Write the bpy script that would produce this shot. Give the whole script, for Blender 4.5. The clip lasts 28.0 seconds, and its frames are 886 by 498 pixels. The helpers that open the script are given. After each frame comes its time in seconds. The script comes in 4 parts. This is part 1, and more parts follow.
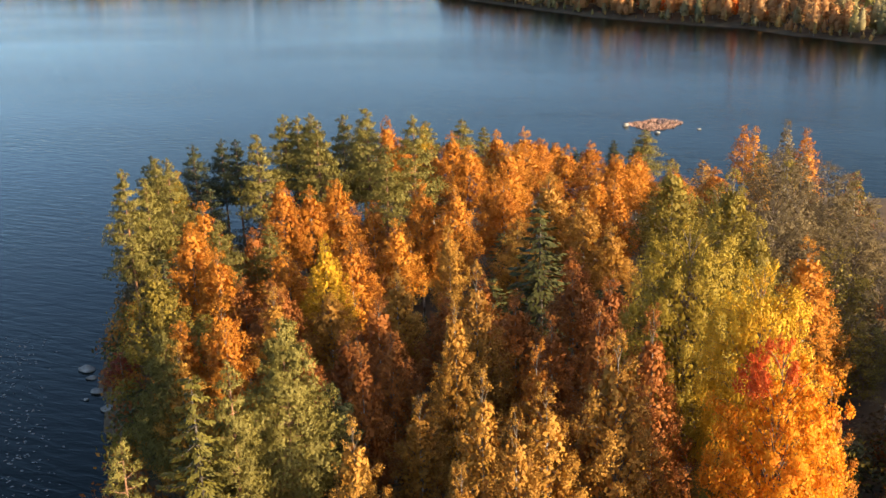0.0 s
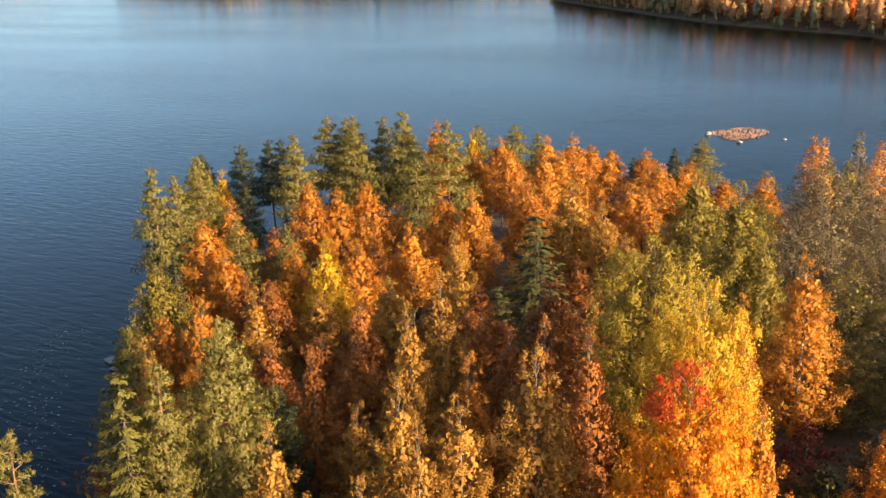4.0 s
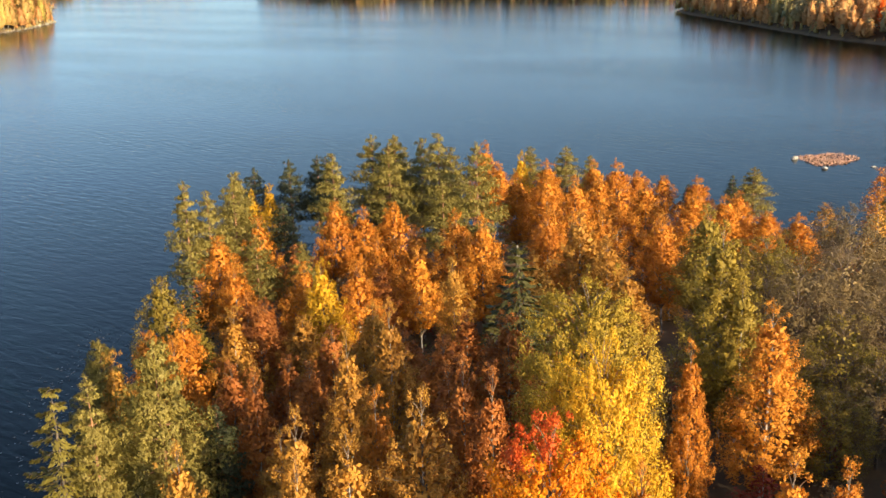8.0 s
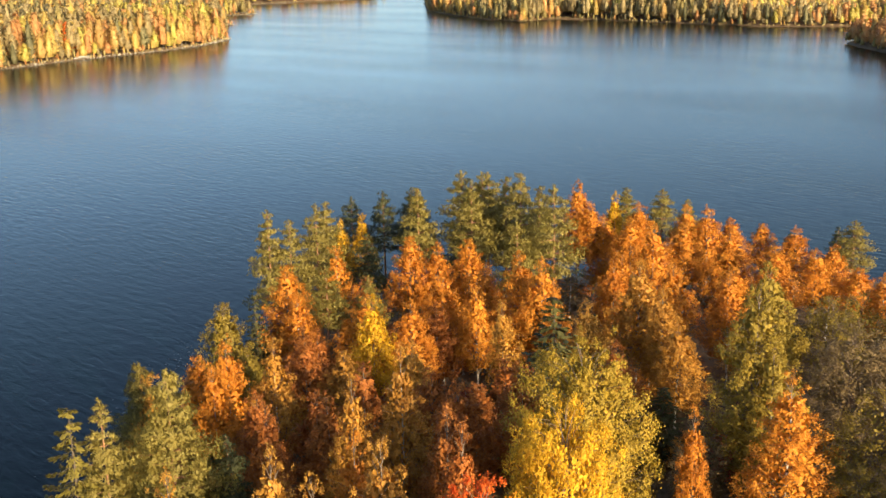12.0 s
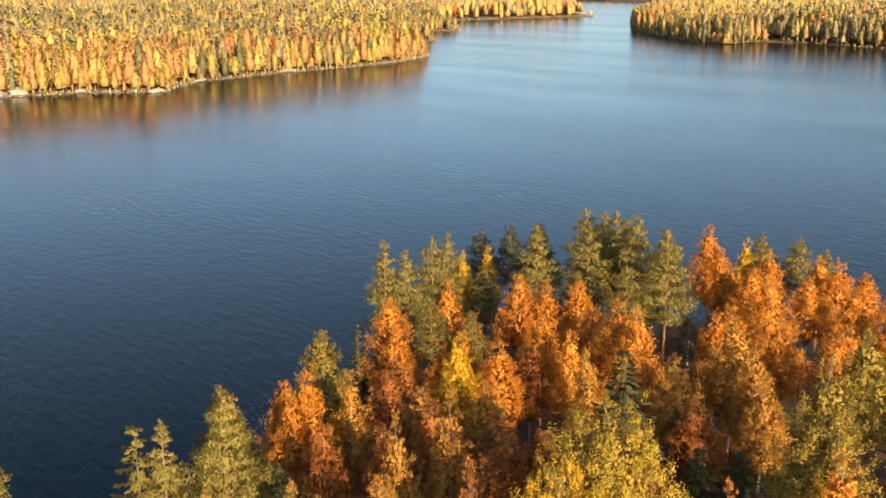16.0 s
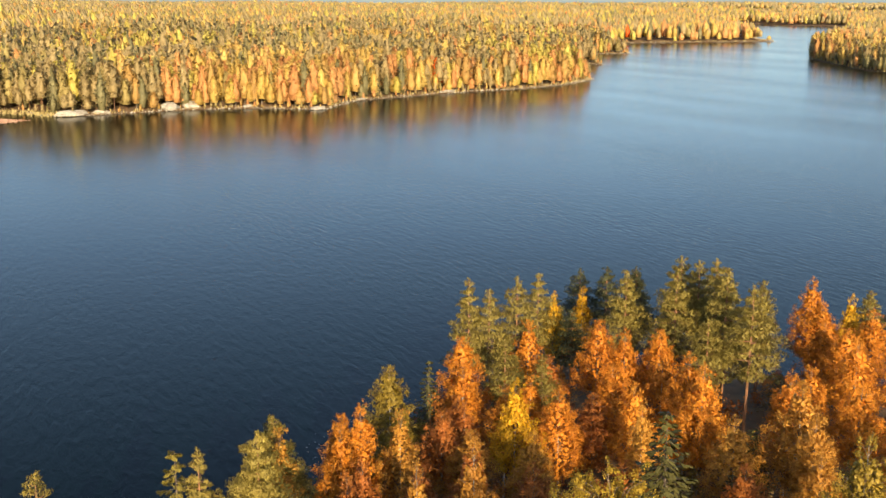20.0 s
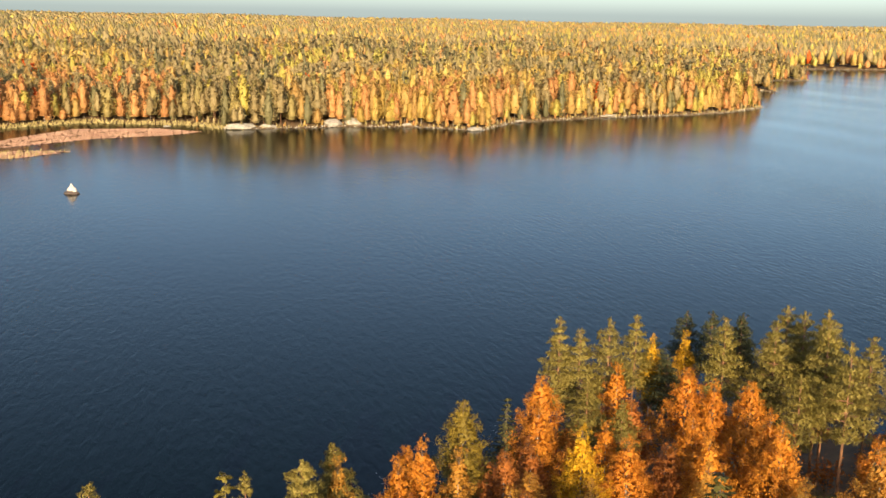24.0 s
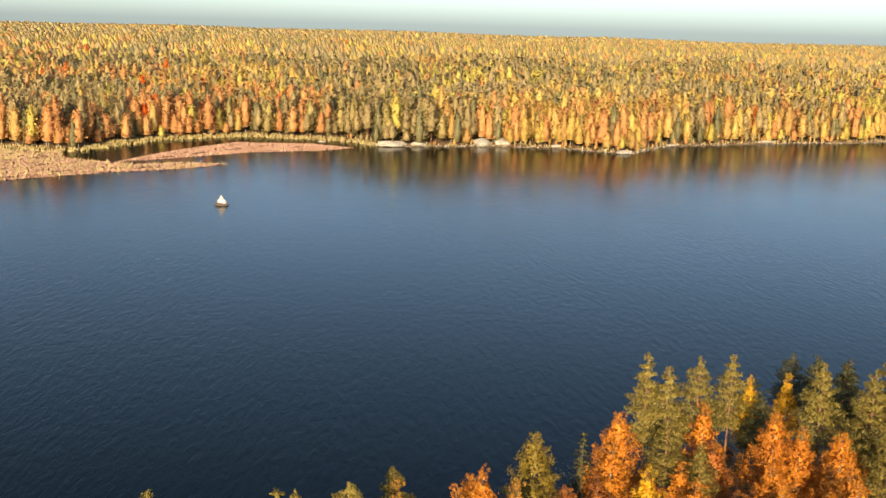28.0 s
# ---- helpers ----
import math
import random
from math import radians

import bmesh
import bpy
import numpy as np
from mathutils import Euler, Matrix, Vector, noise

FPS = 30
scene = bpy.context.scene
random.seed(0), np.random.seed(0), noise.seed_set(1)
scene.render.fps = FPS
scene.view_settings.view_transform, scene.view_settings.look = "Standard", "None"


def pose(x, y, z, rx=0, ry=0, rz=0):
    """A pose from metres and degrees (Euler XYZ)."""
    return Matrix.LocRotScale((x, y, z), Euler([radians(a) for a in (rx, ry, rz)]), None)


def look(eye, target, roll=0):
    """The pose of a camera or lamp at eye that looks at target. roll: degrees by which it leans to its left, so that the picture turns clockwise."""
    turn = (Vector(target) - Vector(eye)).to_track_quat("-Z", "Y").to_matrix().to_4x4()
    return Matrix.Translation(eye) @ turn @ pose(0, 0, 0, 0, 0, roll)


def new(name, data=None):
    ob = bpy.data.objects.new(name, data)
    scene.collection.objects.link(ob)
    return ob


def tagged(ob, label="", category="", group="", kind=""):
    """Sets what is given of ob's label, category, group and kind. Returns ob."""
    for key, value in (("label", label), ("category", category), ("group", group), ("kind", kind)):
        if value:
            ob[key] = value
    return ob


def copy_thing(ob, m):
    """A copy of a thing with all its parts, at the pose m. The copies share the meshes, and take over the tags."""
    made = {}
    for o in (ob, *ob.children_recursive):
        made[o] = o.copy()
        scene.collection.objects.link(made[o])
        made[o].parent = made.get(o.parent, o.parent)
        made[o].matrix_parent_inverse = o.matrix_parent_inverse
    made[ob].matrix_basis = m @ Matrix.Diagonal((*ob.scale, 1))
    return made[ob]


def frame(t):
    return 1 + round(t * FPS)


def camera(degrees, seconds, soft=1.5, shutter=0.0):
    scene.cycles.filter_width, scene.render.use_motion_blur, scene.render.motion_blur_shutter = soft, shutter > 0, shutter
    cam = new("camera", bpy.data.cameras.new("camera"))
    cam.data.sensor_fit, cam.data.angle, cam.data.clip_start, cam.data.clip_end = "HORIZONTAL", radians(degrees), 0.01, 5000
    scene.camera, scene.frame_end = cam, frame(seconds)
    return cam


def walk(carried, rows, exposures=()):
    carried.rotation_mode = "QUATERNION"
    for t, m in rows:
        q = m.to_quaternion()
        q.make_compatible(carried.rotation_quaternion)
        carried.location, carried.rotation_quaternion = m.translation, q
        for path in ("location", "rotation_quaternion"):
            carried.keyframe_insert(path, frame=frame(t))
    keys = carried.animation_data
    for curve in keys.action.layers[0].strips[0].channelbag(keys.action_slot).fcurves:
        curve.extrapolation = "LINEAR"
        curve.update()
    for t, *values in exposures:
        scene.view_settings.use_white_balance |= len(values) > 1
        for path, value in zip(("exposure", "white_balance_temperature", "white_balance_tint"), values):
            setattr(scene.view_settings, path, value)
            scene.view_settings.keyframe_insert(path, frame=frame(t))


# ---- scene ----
# ============ camera and its flight ============
cam = camera(44.87, 28.0, soft=1.5)

# seconds, place, heading to the left of north, pitch, roll
FLIGHT = [
    (0, 0.00, 0.00, 39.30, 0.00, -17.42, -1.88),
    (0.5, 1.13, 0.07, 39.21, 0.49, -17.37, -1.96),
    (1, 2.27, 0.18, 39.12, 1.08, -17.33, -2.05),
    (1.5, 3.44, 0.47, 38.97, 1.92, -17.26, -1.99),
    (2, 4.62, 0.78, 38.84, 2.93, -17.20, -1.96),
    (2.5, 5.82, 0.97, 38.75, 3.93, -17.13, -1.95),
    (3, 7.08, 1.13, 38.72, 4.96, -17.08, -1.96),
    (3.5, 8.41, 1.33, 38.75, 5.99, -17.04, -2.02),
    (5.5, 13.86, 2.16, 39.04, 10.16, -16.72, -1.98),
    (6, 15.29, 2.26, 39.35, 11.43, -16.68, -1.89),
    (6.5, 16.71, 2.45, 39.61, 12.78, -16.58, -1.79),
    (7, 18.14, 2.65, 39.85, 13.64, -16.53, -1.80),
    (7.5, 19.64, 2.81, 40.06, 14.12, -16.46, -1.84),
    (8, 21.12, 2.99, 40.26, 14.56, -16.40, -1.89),
    (8.5, 22.49, 3.25, 40.45, 15.23, -16.35, -1.88),
    (9, 23.77, 3.54, 40.63, 16.28, -16.24, -1.83),
    (9.5, 24.96, 3.85, 40.83, 17.45, -16.12, -1.77),
    (10, 26.08, 4.13, 41.05, 18.59, -15.90, -1.70),
    (10.5, 27.14, 4.31, 41.33, 19.67, -15.67, -1.45),
    (11, 28.18, 4.49, 41.63, 20.88, -15.48, -1.34),
    (11.5, 29.26, 4.78, 41.95, 22.25, -15.29, -1.23),
    (12, 30.35, 5.12, 42.27, 23.65, -15.14, -1.23),
    (12.5, 31.38, 5.55, 42.61, 25.07, -14.97, -1.01),
    (14.5, 35.89, 7.14, 43.93, 30.96, -14.55, -0.77),
    (15, 36.99, 7.62, 44.21, 32.29, -14.43, -0.73),
    (15.5, 38.06, 8.05, 44.53, 33.49, -14.31, -0.74),
    (16, 39.12, 8.50, 44.86, 34.67, -14.22, -0.66),
    (16.5, 40.13, 8.98, 45.18, 35.81, -14.10, -0.54),
    (17, 41.11, 9.48, 45.52, 36.96, -13.99, -0.44),
    (17.5, 42.06, 10.02, 45.86, 38.08, -13.87, -0.31),
    (18, 43.02, 10.58, 46.21, 39.22, -13.76, -0.14),
    (18.5, 44.04, 11.17, 46.55, 40.38, -13.63, -0.05),
    (19, 45.03, 11.79, 46.89, 41.55, -13.51, 0.01),
    (19.5, 45.91, 12.46, 47.21, 42.72, -13.38, 0.10),
    (20, 46.72, 13.15, 47.52, 43.86, -13.26, 0.18),
    (20.5, 47.52, 13.84, 47.81, 45.04, -13.14, 0.31),
    (21, 48.27, 14.56, 48.09, 46.24, -13.03, 0.47),
    (21.5, 48.87, 15.39, 48.34, 47.41, -12.93, 0.57),
    (23.5, 51.83, 18.09, 49.43, 51.95, -12.53, 0.97),
    (24, 52.44, 18.84, 49.59, 53.08, -12.42, 1.10),
    (24.5, 52.99, 19.55, 49.79, 54.16, -12.34, 1.22),
    (25, 53.56, 20.25, 50.00, 55.28, -12.24, 1.28),
    (25.5, 54.22, 20.92, 50.21, 56.45, -12.16, 1.37),
    (26, 54.92, 21.60, 50.43, 57.67, -12.06, 1.37),
    (26.5, 55.63, 22.31, 50.68, 58.92, -11.97, 1.42),
    (27, 56.31, 23.05, 50.91, 60.02, -11.90, 1.57),
    (27.5, 56.89, 23.84, 51.09, 61.00, -11.80, 1.65),
    (28, 57.44, 24.64, 51.25, 61.89, -11.71, 1.66),
]
walk(cam, [(t, pose(x, y, z, 90 + p, 0, h) @ pose(0, 0, 0, 0, 0, r)) for t, x, y, z, h, p, r in FLIGHT],
     exposures=[(0.0, 1.48, 6550, 2), (12.0, 1.42, 6800, 2), (26.0, 1.20, 7050, 5), (28.0, 1.20, 7050, 5)])

# ============ sky and sun ============
SUN_AZ, SUN_EL = radians(127), radians(17.5)      # clockwise from north (+y), and above the horizon
world = bpy.data.worlds.new("world")
scene.world = world
world.use_nodes = True
wn = world.node_tree.nodes
sky = wn.new("ShaderNodeTexSky")
sky.sky_type, sky.sun_disc = "NISHITA", False
sky.sun_elevation, sky.sun_rotation = SUN_EL, SUN_AZ
sky.altitude, sky.air_density, sky.dust_density, sky.ozone_density = 100, 0.62, 1.5, 1.5
world.node_tree.links.new(sky.outputs[0], wn["Background"].inputs[0])
wn["Background"].inputs[1].default_value = 0.12

sun = new("sun", bpy.data.lights.new("sun", "SUN"))
sun.data.energy, sun.data.angle, sun.data.color = 3.7, radians(0.6), (1.0, 0.79, 0.54)
to_sun = Vector((math.sin(SUN_AZ) * math.cos(SUN_EL), math.cos(SUN_AZ) * math.cos(SUN_EL), math.sin(SUN_EL)))
sun.matrix_world = look(to_sun * 300, (0, 0, 0))

# ============ materials ============
def base_material(name):
    m = bpy.data.materials.new(name)
    m.use_nodes = True
    n, l = m.node_tree.nodes, m.node_tree.links
    return m, n, l, n["Principled BSDF"], n["Material Output"]


def ramp(n, stops):
    r = n.new("ShaderNodeValToRGB")
    e = r.color_ramp.elements
    while len(e) < len(stops):
        e.new(0.5)
    for k, (at, c) in enumerate(stops):
        e[k].position, e[k].color = at, (*c, 1)
    return r


def noise_node(n, l, scale, detail=3.0, rough=0.55, where="Object"):
    co = n.new("ShaderNodeTexCoord")
    t = n.new("ShaderNodeTexNoise")
    t.inputs["Scale"].default_value, t.inputs["Detail"].default_value, t.inputs["Roughness"].default_value = scale, detail, rough
    l.new(co.outputs[where], t.inputs["Vector"])
    return t


def leaf_material(name, dark, mid, light, thin=0.24, spread=0.35, stand=False):
    """Foliage: each leaf spray differs, each tree differs, some light comes through."""
    m, n, l, bsdf, out = base_material(name)
    geo, info = n.new("ShaderNodeNewGeometry"), n.new("ShaderNodeObjectInfo")
    patch = noise_node(n, l, 0.55, 2.0)
    mix = n.new("ShaderNodeMath")
    mix.operation = "MULTIPLY_ADD"
    l.new(geo.outputs["Random Per Island"], mix.inputs[0])
    mix.inputs[1].default_value = 0.14
    l.new(patch.outputs[0], mix.inputs[2])
    tree = n.new("ShaderNodeMath")
    tree.operation = "MULTIPLY_ADD"
    tint = n.new("ShaderNodeAttribute")
    tint.attribute_name = "tint"
    l.new(tint.outputs["Fac"] if stand else info.outputs["Random"], tree.inputs[0])
    tree.inputs[1].default_value = spread
    l.new(mix.outputs[0], tree.inputs[2])
    shift = n.new("ShaderNodeMath")
    shift.operation = "SUBTRACT"
    l.new(tree.outputs[0], shift.inputs[0])
    shift.inputs[1].default_value = 0.10 + spread / 2
    cr = ramp(n, [(0.1, dark), (0.5, mid), (0.95, light)])
    l.new(shift.outputs[0], cr.inputs[0])
    l.new(cr.outputs[0], bsdf.inputs["Base Color"])
    bsdf.inputs["Roughness"].default_value = 0.6
    bsdf.inputs["Specular IOR Level"].default_value = 0.25
    tr = n.new("ShaderNodeBsdfTranslucent")
    l.new(cr.outputs[0], tr.inputs[0])
    ms = n.new("ShaderNodeMixShader")
    ms.inputs[0].default_value = thin
    l.new(bsdf.outputs[0], ms.inputs[1])
    l.new(tr.outputs[0], ms.inputs[2])
    l.new(ms.outputs[0], out.inputs[0])
    return m


def bark_material(name, dark, light, scale, low=0.35, high=0.65, stretch=0.35):
    m, n, l, bsdf, out = base_material(name)
    co, mp = n.new("ShaderNodeTexCoord"), n.new("ShaderNodeMapping")
    mp.inputs["Scale"].default_value = (1, 1, stretch)
    t = n.new("ShaderNodeTexNoise")
    t.inputs["Scale"].default_value, t.inputs["Detail"].default_value = scale, 5
    l.new(co.outputs["Object"], mp.inputs[0])
    l.new(mp.outputs[0], t.inputs["Vector"])
    cr = ramp(n, [(low, dark), (high, light)])
    l.new(t.outputs[0], cr.inputs[0])
    l.new(cr.outputs[0], bsdf.inputs["Base Color"])
    bsdf.inputs["Roughness"].default_value = 0.85
    b = n.new("ShaderNodeBump")
    b.inputs["Strength"].default_value, b.inputs["Distance"].default_value = 0.6, 0.03
    l.new(t.outputs[0], b.inputs["Height"])
    l.new(b.outputs[0], bsdf.inputs["Normal"])
    return m


def rough_material(name, stops, scale, bump=0.3, distance=0.05, rough=0.9, detail=6):
    m, n, l, bsdf, out = base_material(name)
    t = noise_node(n, l, scale, detail, 0.6)
    cr = ramp(n, stops)
    l.new(t.outputs[0], cr.inputs[0])
    l.new(cr.outputs[0], bsdf.inputs["Base Color"])
    bsdf.inputs["Roughness"].default_value = rough
    b = n.new("ShaderNodeBump")
    b.inputs["Strength"].default_value, b.inputs["Distance"].default_value = bump, distance
    l.new(t.outputs[0], b.inputs["Height"])
    l.new(b.outputs[0], bsdf.inputs["Normal"])
    return m


def water_material():
    m, n, l, bsdf, out = base_material("lake_water")
    bsdf.inputs["Base Color"].default_value = (0.0, 0.0025, 0.0015, 1)
    bsdf.inputs["IOR"].default_value = 1.145
    co = n.new("ShaderNodeTexCoord")
    # broad calm and ruffled patches
    broad = n.new("ShaderNodeTexNoise")
    mb = n.new("ShaderNodeMapping")
    mb.vector_type = "TEXTURE"
    mb.inputs["Scale"].default_value, mb.inputs["Rotation"].default_value = (160, 45, 1), (0, 0, radians(-15))
    l.new(co.outputs["Object"], mb.inputs[0])
    l.new(mb.outputs[0], broad.inputs["Vector"])
    broad.inputs["Scale"].default_value, broad.inputs["Detail"].default_value = 1.0, 4
    rr = n.new("ShaderNodeMapRange")
    rr.inputs["From Min"].default_value, rr.inputs["From Max"].default_value = 0.3, 0.7
    rr.inputs["To Min"].default_value, rr.inputs["To Max"].default_value = 0.14, 0.18
    l.new(broad.outputs[0], rr.inputs[0])
    l.new(rr.outputs[0], bsdf.inputs["Roughness"])
    # wind ripples, long crests
    mp = n.new("ShaderNodeMapping")
    mp.vector_type = "TEXTURE"
    mp.inputs["Rotation"].default_value, mp.inputs["Scale"].default_value = (0, 0, radians(-26)), (3.4, 1.0, 1)
    l.new(co.outputs["Object"], mp.inputs[0])
    rip = n.new("ShaderNodeTexNoise")
    rip.inputs["Scale"].default_value, rip.inputs["Detail"].default_value, rip.inputs["Distortion"].default_value = 1.0, 3, 0.6
    l.new(mp.outputs[0], rip.inputs["Vector"])
    amp = n.new("ShaderNodeMapRange")
    amp.inputs["From Min"].default_value, amp.inputs["From Max"].default_value = 0.35, 0.65
    amp.inputs["To Min"].default_value, amp.inputs["To Max"].default_value = 0.45, 0.8
    l.new(broad.outputs[0], amp.inputs[0])
    b = n.new("ShaderNodeBump")
    b.inputs["Distance"].default_value = 0.12
    l.new(amp.outputs[0], b.inputs["Strength"])
    l.new(rip.outputs[0], b.inputs["Height"])
    l.new(b.outputs[0], bsdf.inputs["Normal"])
    return m


LEAF = {
    "orange": leaf_material("orange_birch_leaves", (0.42, 0.135, 0.018), (0.60, 0.225, 0.026), (0.70, 0.32, 0.045)),
    "yellow": leaf_material("yellow_birch_leaves", (0.44, 0.22, 0.014), (0.62, 0.34, 0.02), (0.72, 0.44, 0.04)),
    "gold": leaf_material("golden_birch_leaves", (0.34, 0.15, 0.026), (0.50, 0.24, 0.04), (0.62, 0.33, 0.06)),
    "olive": leaf_material("olive_birch_leaves", (0.14, 0.105, 0.02), (0.26, 0.18, 0.028), (0.42, 0.28, 0.04)),
    "dome": leaf_material("golden_olive_leaves", (0.24, 0.165, 0.02), (0.38, 0.25, 0.03), (0.52, 0.34, 0.05), 0.22, 0.1),
    "rust": leaf_material("rust_leaves", (0.25, 0.075, 0.02), (0.38, 0.125, 0.027), (0.50, 0.19, 0.04)),
    "crimson": leaf_material("crimson_leaves", (0.20, 0.035, 0.02), (0.32, 0.06, 0.028), (0.42, 0.10, 0.04)),
    "grey": leaf_material("withered_grey_brown_leaves", (0.12, 0.08, 0.036), (0.20, 0.135, 0.058), (0.30, 0.20, 0.085)),
    "maple": leaf_material("maple_leaves", (0.68, 0.20, 0.012), (0.82, 0.31, 0.015), (0.88, 0.44, 0.025), 0.35, 0.1),
    "red": leaf_material("red_maple_leaves", (0.60, 0.08, 0.02), (0.74, 0.14, 0.025), (0.80, 0.25, 0.03), 0.4),
    "pine": leaf_material("pine_needles", (0.165, 0.128, 0.03), (0.255, 0.197, 0.045), (0.345, 0.27, 0.065), 0.22, 0.25),
    # pine needles again, with full shade put into a much darker green
    "darkpine": leaf_material("shaded_pine_needles", (0.04, 0.044, 0.02), (0.07, 0.072, 0.028), (0.11, 0.105, 0.036), 0.12, 0.25),
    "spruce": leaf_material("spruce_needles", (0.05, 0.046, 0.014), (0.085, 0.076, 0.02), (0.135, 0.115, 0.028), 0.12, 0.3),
    # spruce needles again, with sunlight put into a lighter golden colour
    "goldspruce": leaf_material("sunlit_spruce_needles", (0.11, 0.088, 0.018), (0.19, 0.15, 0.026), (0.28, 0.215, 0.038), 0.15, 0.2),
    # far leaves: haze is put into the colours, paler and duller than near ones
    "farpine": leaf_material("hazy_pine_needles", (0.305, 0.232, 0.108), (0.403, 0.305, 0.144), (0.500, 0.384, 0.186), 0.4, 0.5, True),
    "faryellow": leaf_material("hazy_yellow_leaves", (0.454, 0.302, 0.083), (0.616, 0.421, 0.121), (0.713, 0.529, 0.176), 0.4, 0.5, True),
    "farorange": leaf_material("hazy_orange_leaves", (0.464, 0.221, 0.086), (0.616, 0.319, 0.121), (0.724, 0.427, 0.172), 0.4, 0.5, True),
    "farspruce": leaf_material("hazy_spruce_needles", (0.165, 0.150, 0.075), (0.247, 0.217, 0.104), (0.330, 0.285, 0.138), 0.4, 0.5, True),
    "farolive": leaf_material("hazy_olive_leaves", (0.275, 0.219, 0.084), (0.400, 0.312, 0.120), (0.537, 0.425, 0.168), 0.4, 0.5, True),
    "farlime": leaf_material("hazy_lime_leaves", (0.418, 0.330, 0.083), (0.572, 0.462, 0.116), (0.682, 0.561, 0.165), 0.4, 0.5, True),
    "fargold": leaf_material("hazy_golden_leaves", (0.418, 0.253, 0.086), (0.572, 0.363, 0.121), (0.693, 0.484, 0.172), 0.4, 0.5, True),
}
BIRCH_BARK = bark_material("birch_bark", (0.10, 0.08, 0.06), (0.46, 0.42, 0.37), 3.0, 0.38, 0.55)
TWIG = bark_material("twig_bark", (0.08, 0.055, 0.04), (0.22, 0.15, 0.10), 5.0)
PINE_BARK = bark_material("pine_bark", (0.12, 0.06, 0.035), (0.34, 0.16, 0.075), 4.0)
DARK_BARK = bark_material("spruce_bark", (0.06, 0.045, 0.035), (0.16, 0.12, 0.09), 5.0)
GROUND = rough_material("forest_floor", [(0.25, (0.06, 0.038, 0.02)), (0.5, (0.13, 0.075, 0.032)), (0.75, (0.21, 0.115, 0.045))], 0.35, 0.6, 0.2)
STONE = rough_material("granite", [(0.3, (0.16, 0.14, 0.125)), (0.7, (0.42, 0.38, 0.33))], 1.2, 0.5, 0.1)
WHITE_STONE = rough_material("bleached_stone", [(0.3, (0.34, 0.28, 0.23)), (0.6, (0.60, 0.54, 0.48))], 1.5, 0.4, 0.08)
PALE_ROCK = rough_material("pale_granite", [(0.3, (0.20, 0.17, 0.13)), (0.7, (0.46, 0.42, 0.35))], 0.8, 0.5, 0.15)
REED = rough_material("dry_reeds", [(0.3, (0.40, 0.22, 0.15)), (0.55, (0.47, 0.28, 0.19)), (0.75, (0.53, 0.36, 0.235))], 0.12, 0.3, 0.1)
RED_REED = rough_material("reddish_reeds", [(0.3, (0.34, 0.17, 0.11)), (0.6, (0.44, 0.25, 0.17)), (0.8, (0.50, 0.34, 0.23))], 0.5, 0.3, 0.1)
SEDGE = rough_material("yellow_sedge", [(0.3, (0.26, 0.20, 0.07)), (0.7, (0.48, 0.38, 0.16))], 0.2, 0.3, 0.1)
WATER = water_material()


# ============ mesh helpers ============
def mesh_of(name, verts, faces, material, smooth=False):
    me = bpy.data.meshes.new(name)
    me.from_pydata([tuple(v) for v in verts], [], [tuple(f) for f in faces])
    me.materials.append(material)
    if smooth:
        me.shade_smooth()
    return me


def part(name, me, parent, label=""):
    ob = new(name, me)
    ob.parent = parent
    return tagged(ob, label)


def quads_mesh(name, quads, material, outward=None, soft=0.6):
    """A mesh from an array (n, 4, 3) of separate four-sided leaves. outward: the way out of the crown at each leaf, to which
    leaves are turned and their shading leans, as a mass of small leaves does."""
    n = len(quads)
    if outward is not None:
        flat = unit(np.cross(quads[:, 2] - quads[:, 0], quads[:, 3] - quads[:, 1]))
        back = (flat * outward).sum(-1) < 0
        quads = np.where(back[:, None, None], quads[:, ::-1], quads)
        flat = np.where(back[:, None], -flat, flat)
    me = bpy.data.meshes.new(name)
    me.vertices.add(4 * n)
    me.vertices.foreach_set("co", np.ascontiguousarray(quads, dtype=np.float32).ravel())
    me.loops.add(4 * n)
    me.loops.foreach_set("vertex_index", np.arange(4 * n, dtype=np.int32))
    me.polygons.add(n)
    me.polygons.foreach_set("loop_start", np.arange(0, 4 * n, 4, dtype=np.int32))
    me.materials.append(material)
    me.update(calc_edges=True)
    if outward is not None:
        me.shade_smooth()
        me.normals_split_custom_set_from_vertices(np.repeat(unit(flat * (1 - soft) + unit(outward) * soft), 4, 0))
    return me


def unit(v):
    return v / np.maximum(np.linalg.norm(v, axis=-1, keepdims=True), 1e-9)


def sprays(rng, centres, size, along=None, lean=0.0, slim=0.55):
    """Leaf sprays: slim lozenges round the given centres, turned at random or partly along a direction."""
    n = len(centres)
    u = unit(rng.normal(size=(n, 3)))
    if along is not None:
        u = unit(u * (1 - lean) + along * lean)
    v = unit(np.cross(u, rng.normal(size=(n, 3))))
    s = (size * rng.uniform(0.6, 1.35, n))[:, None]
    w = np.cross(u, v) * s * 0.18
    return np.stack([centres - u * s, centres + v * s * slim + w, centres + u * s, centres - v * s * slim + w], 1)


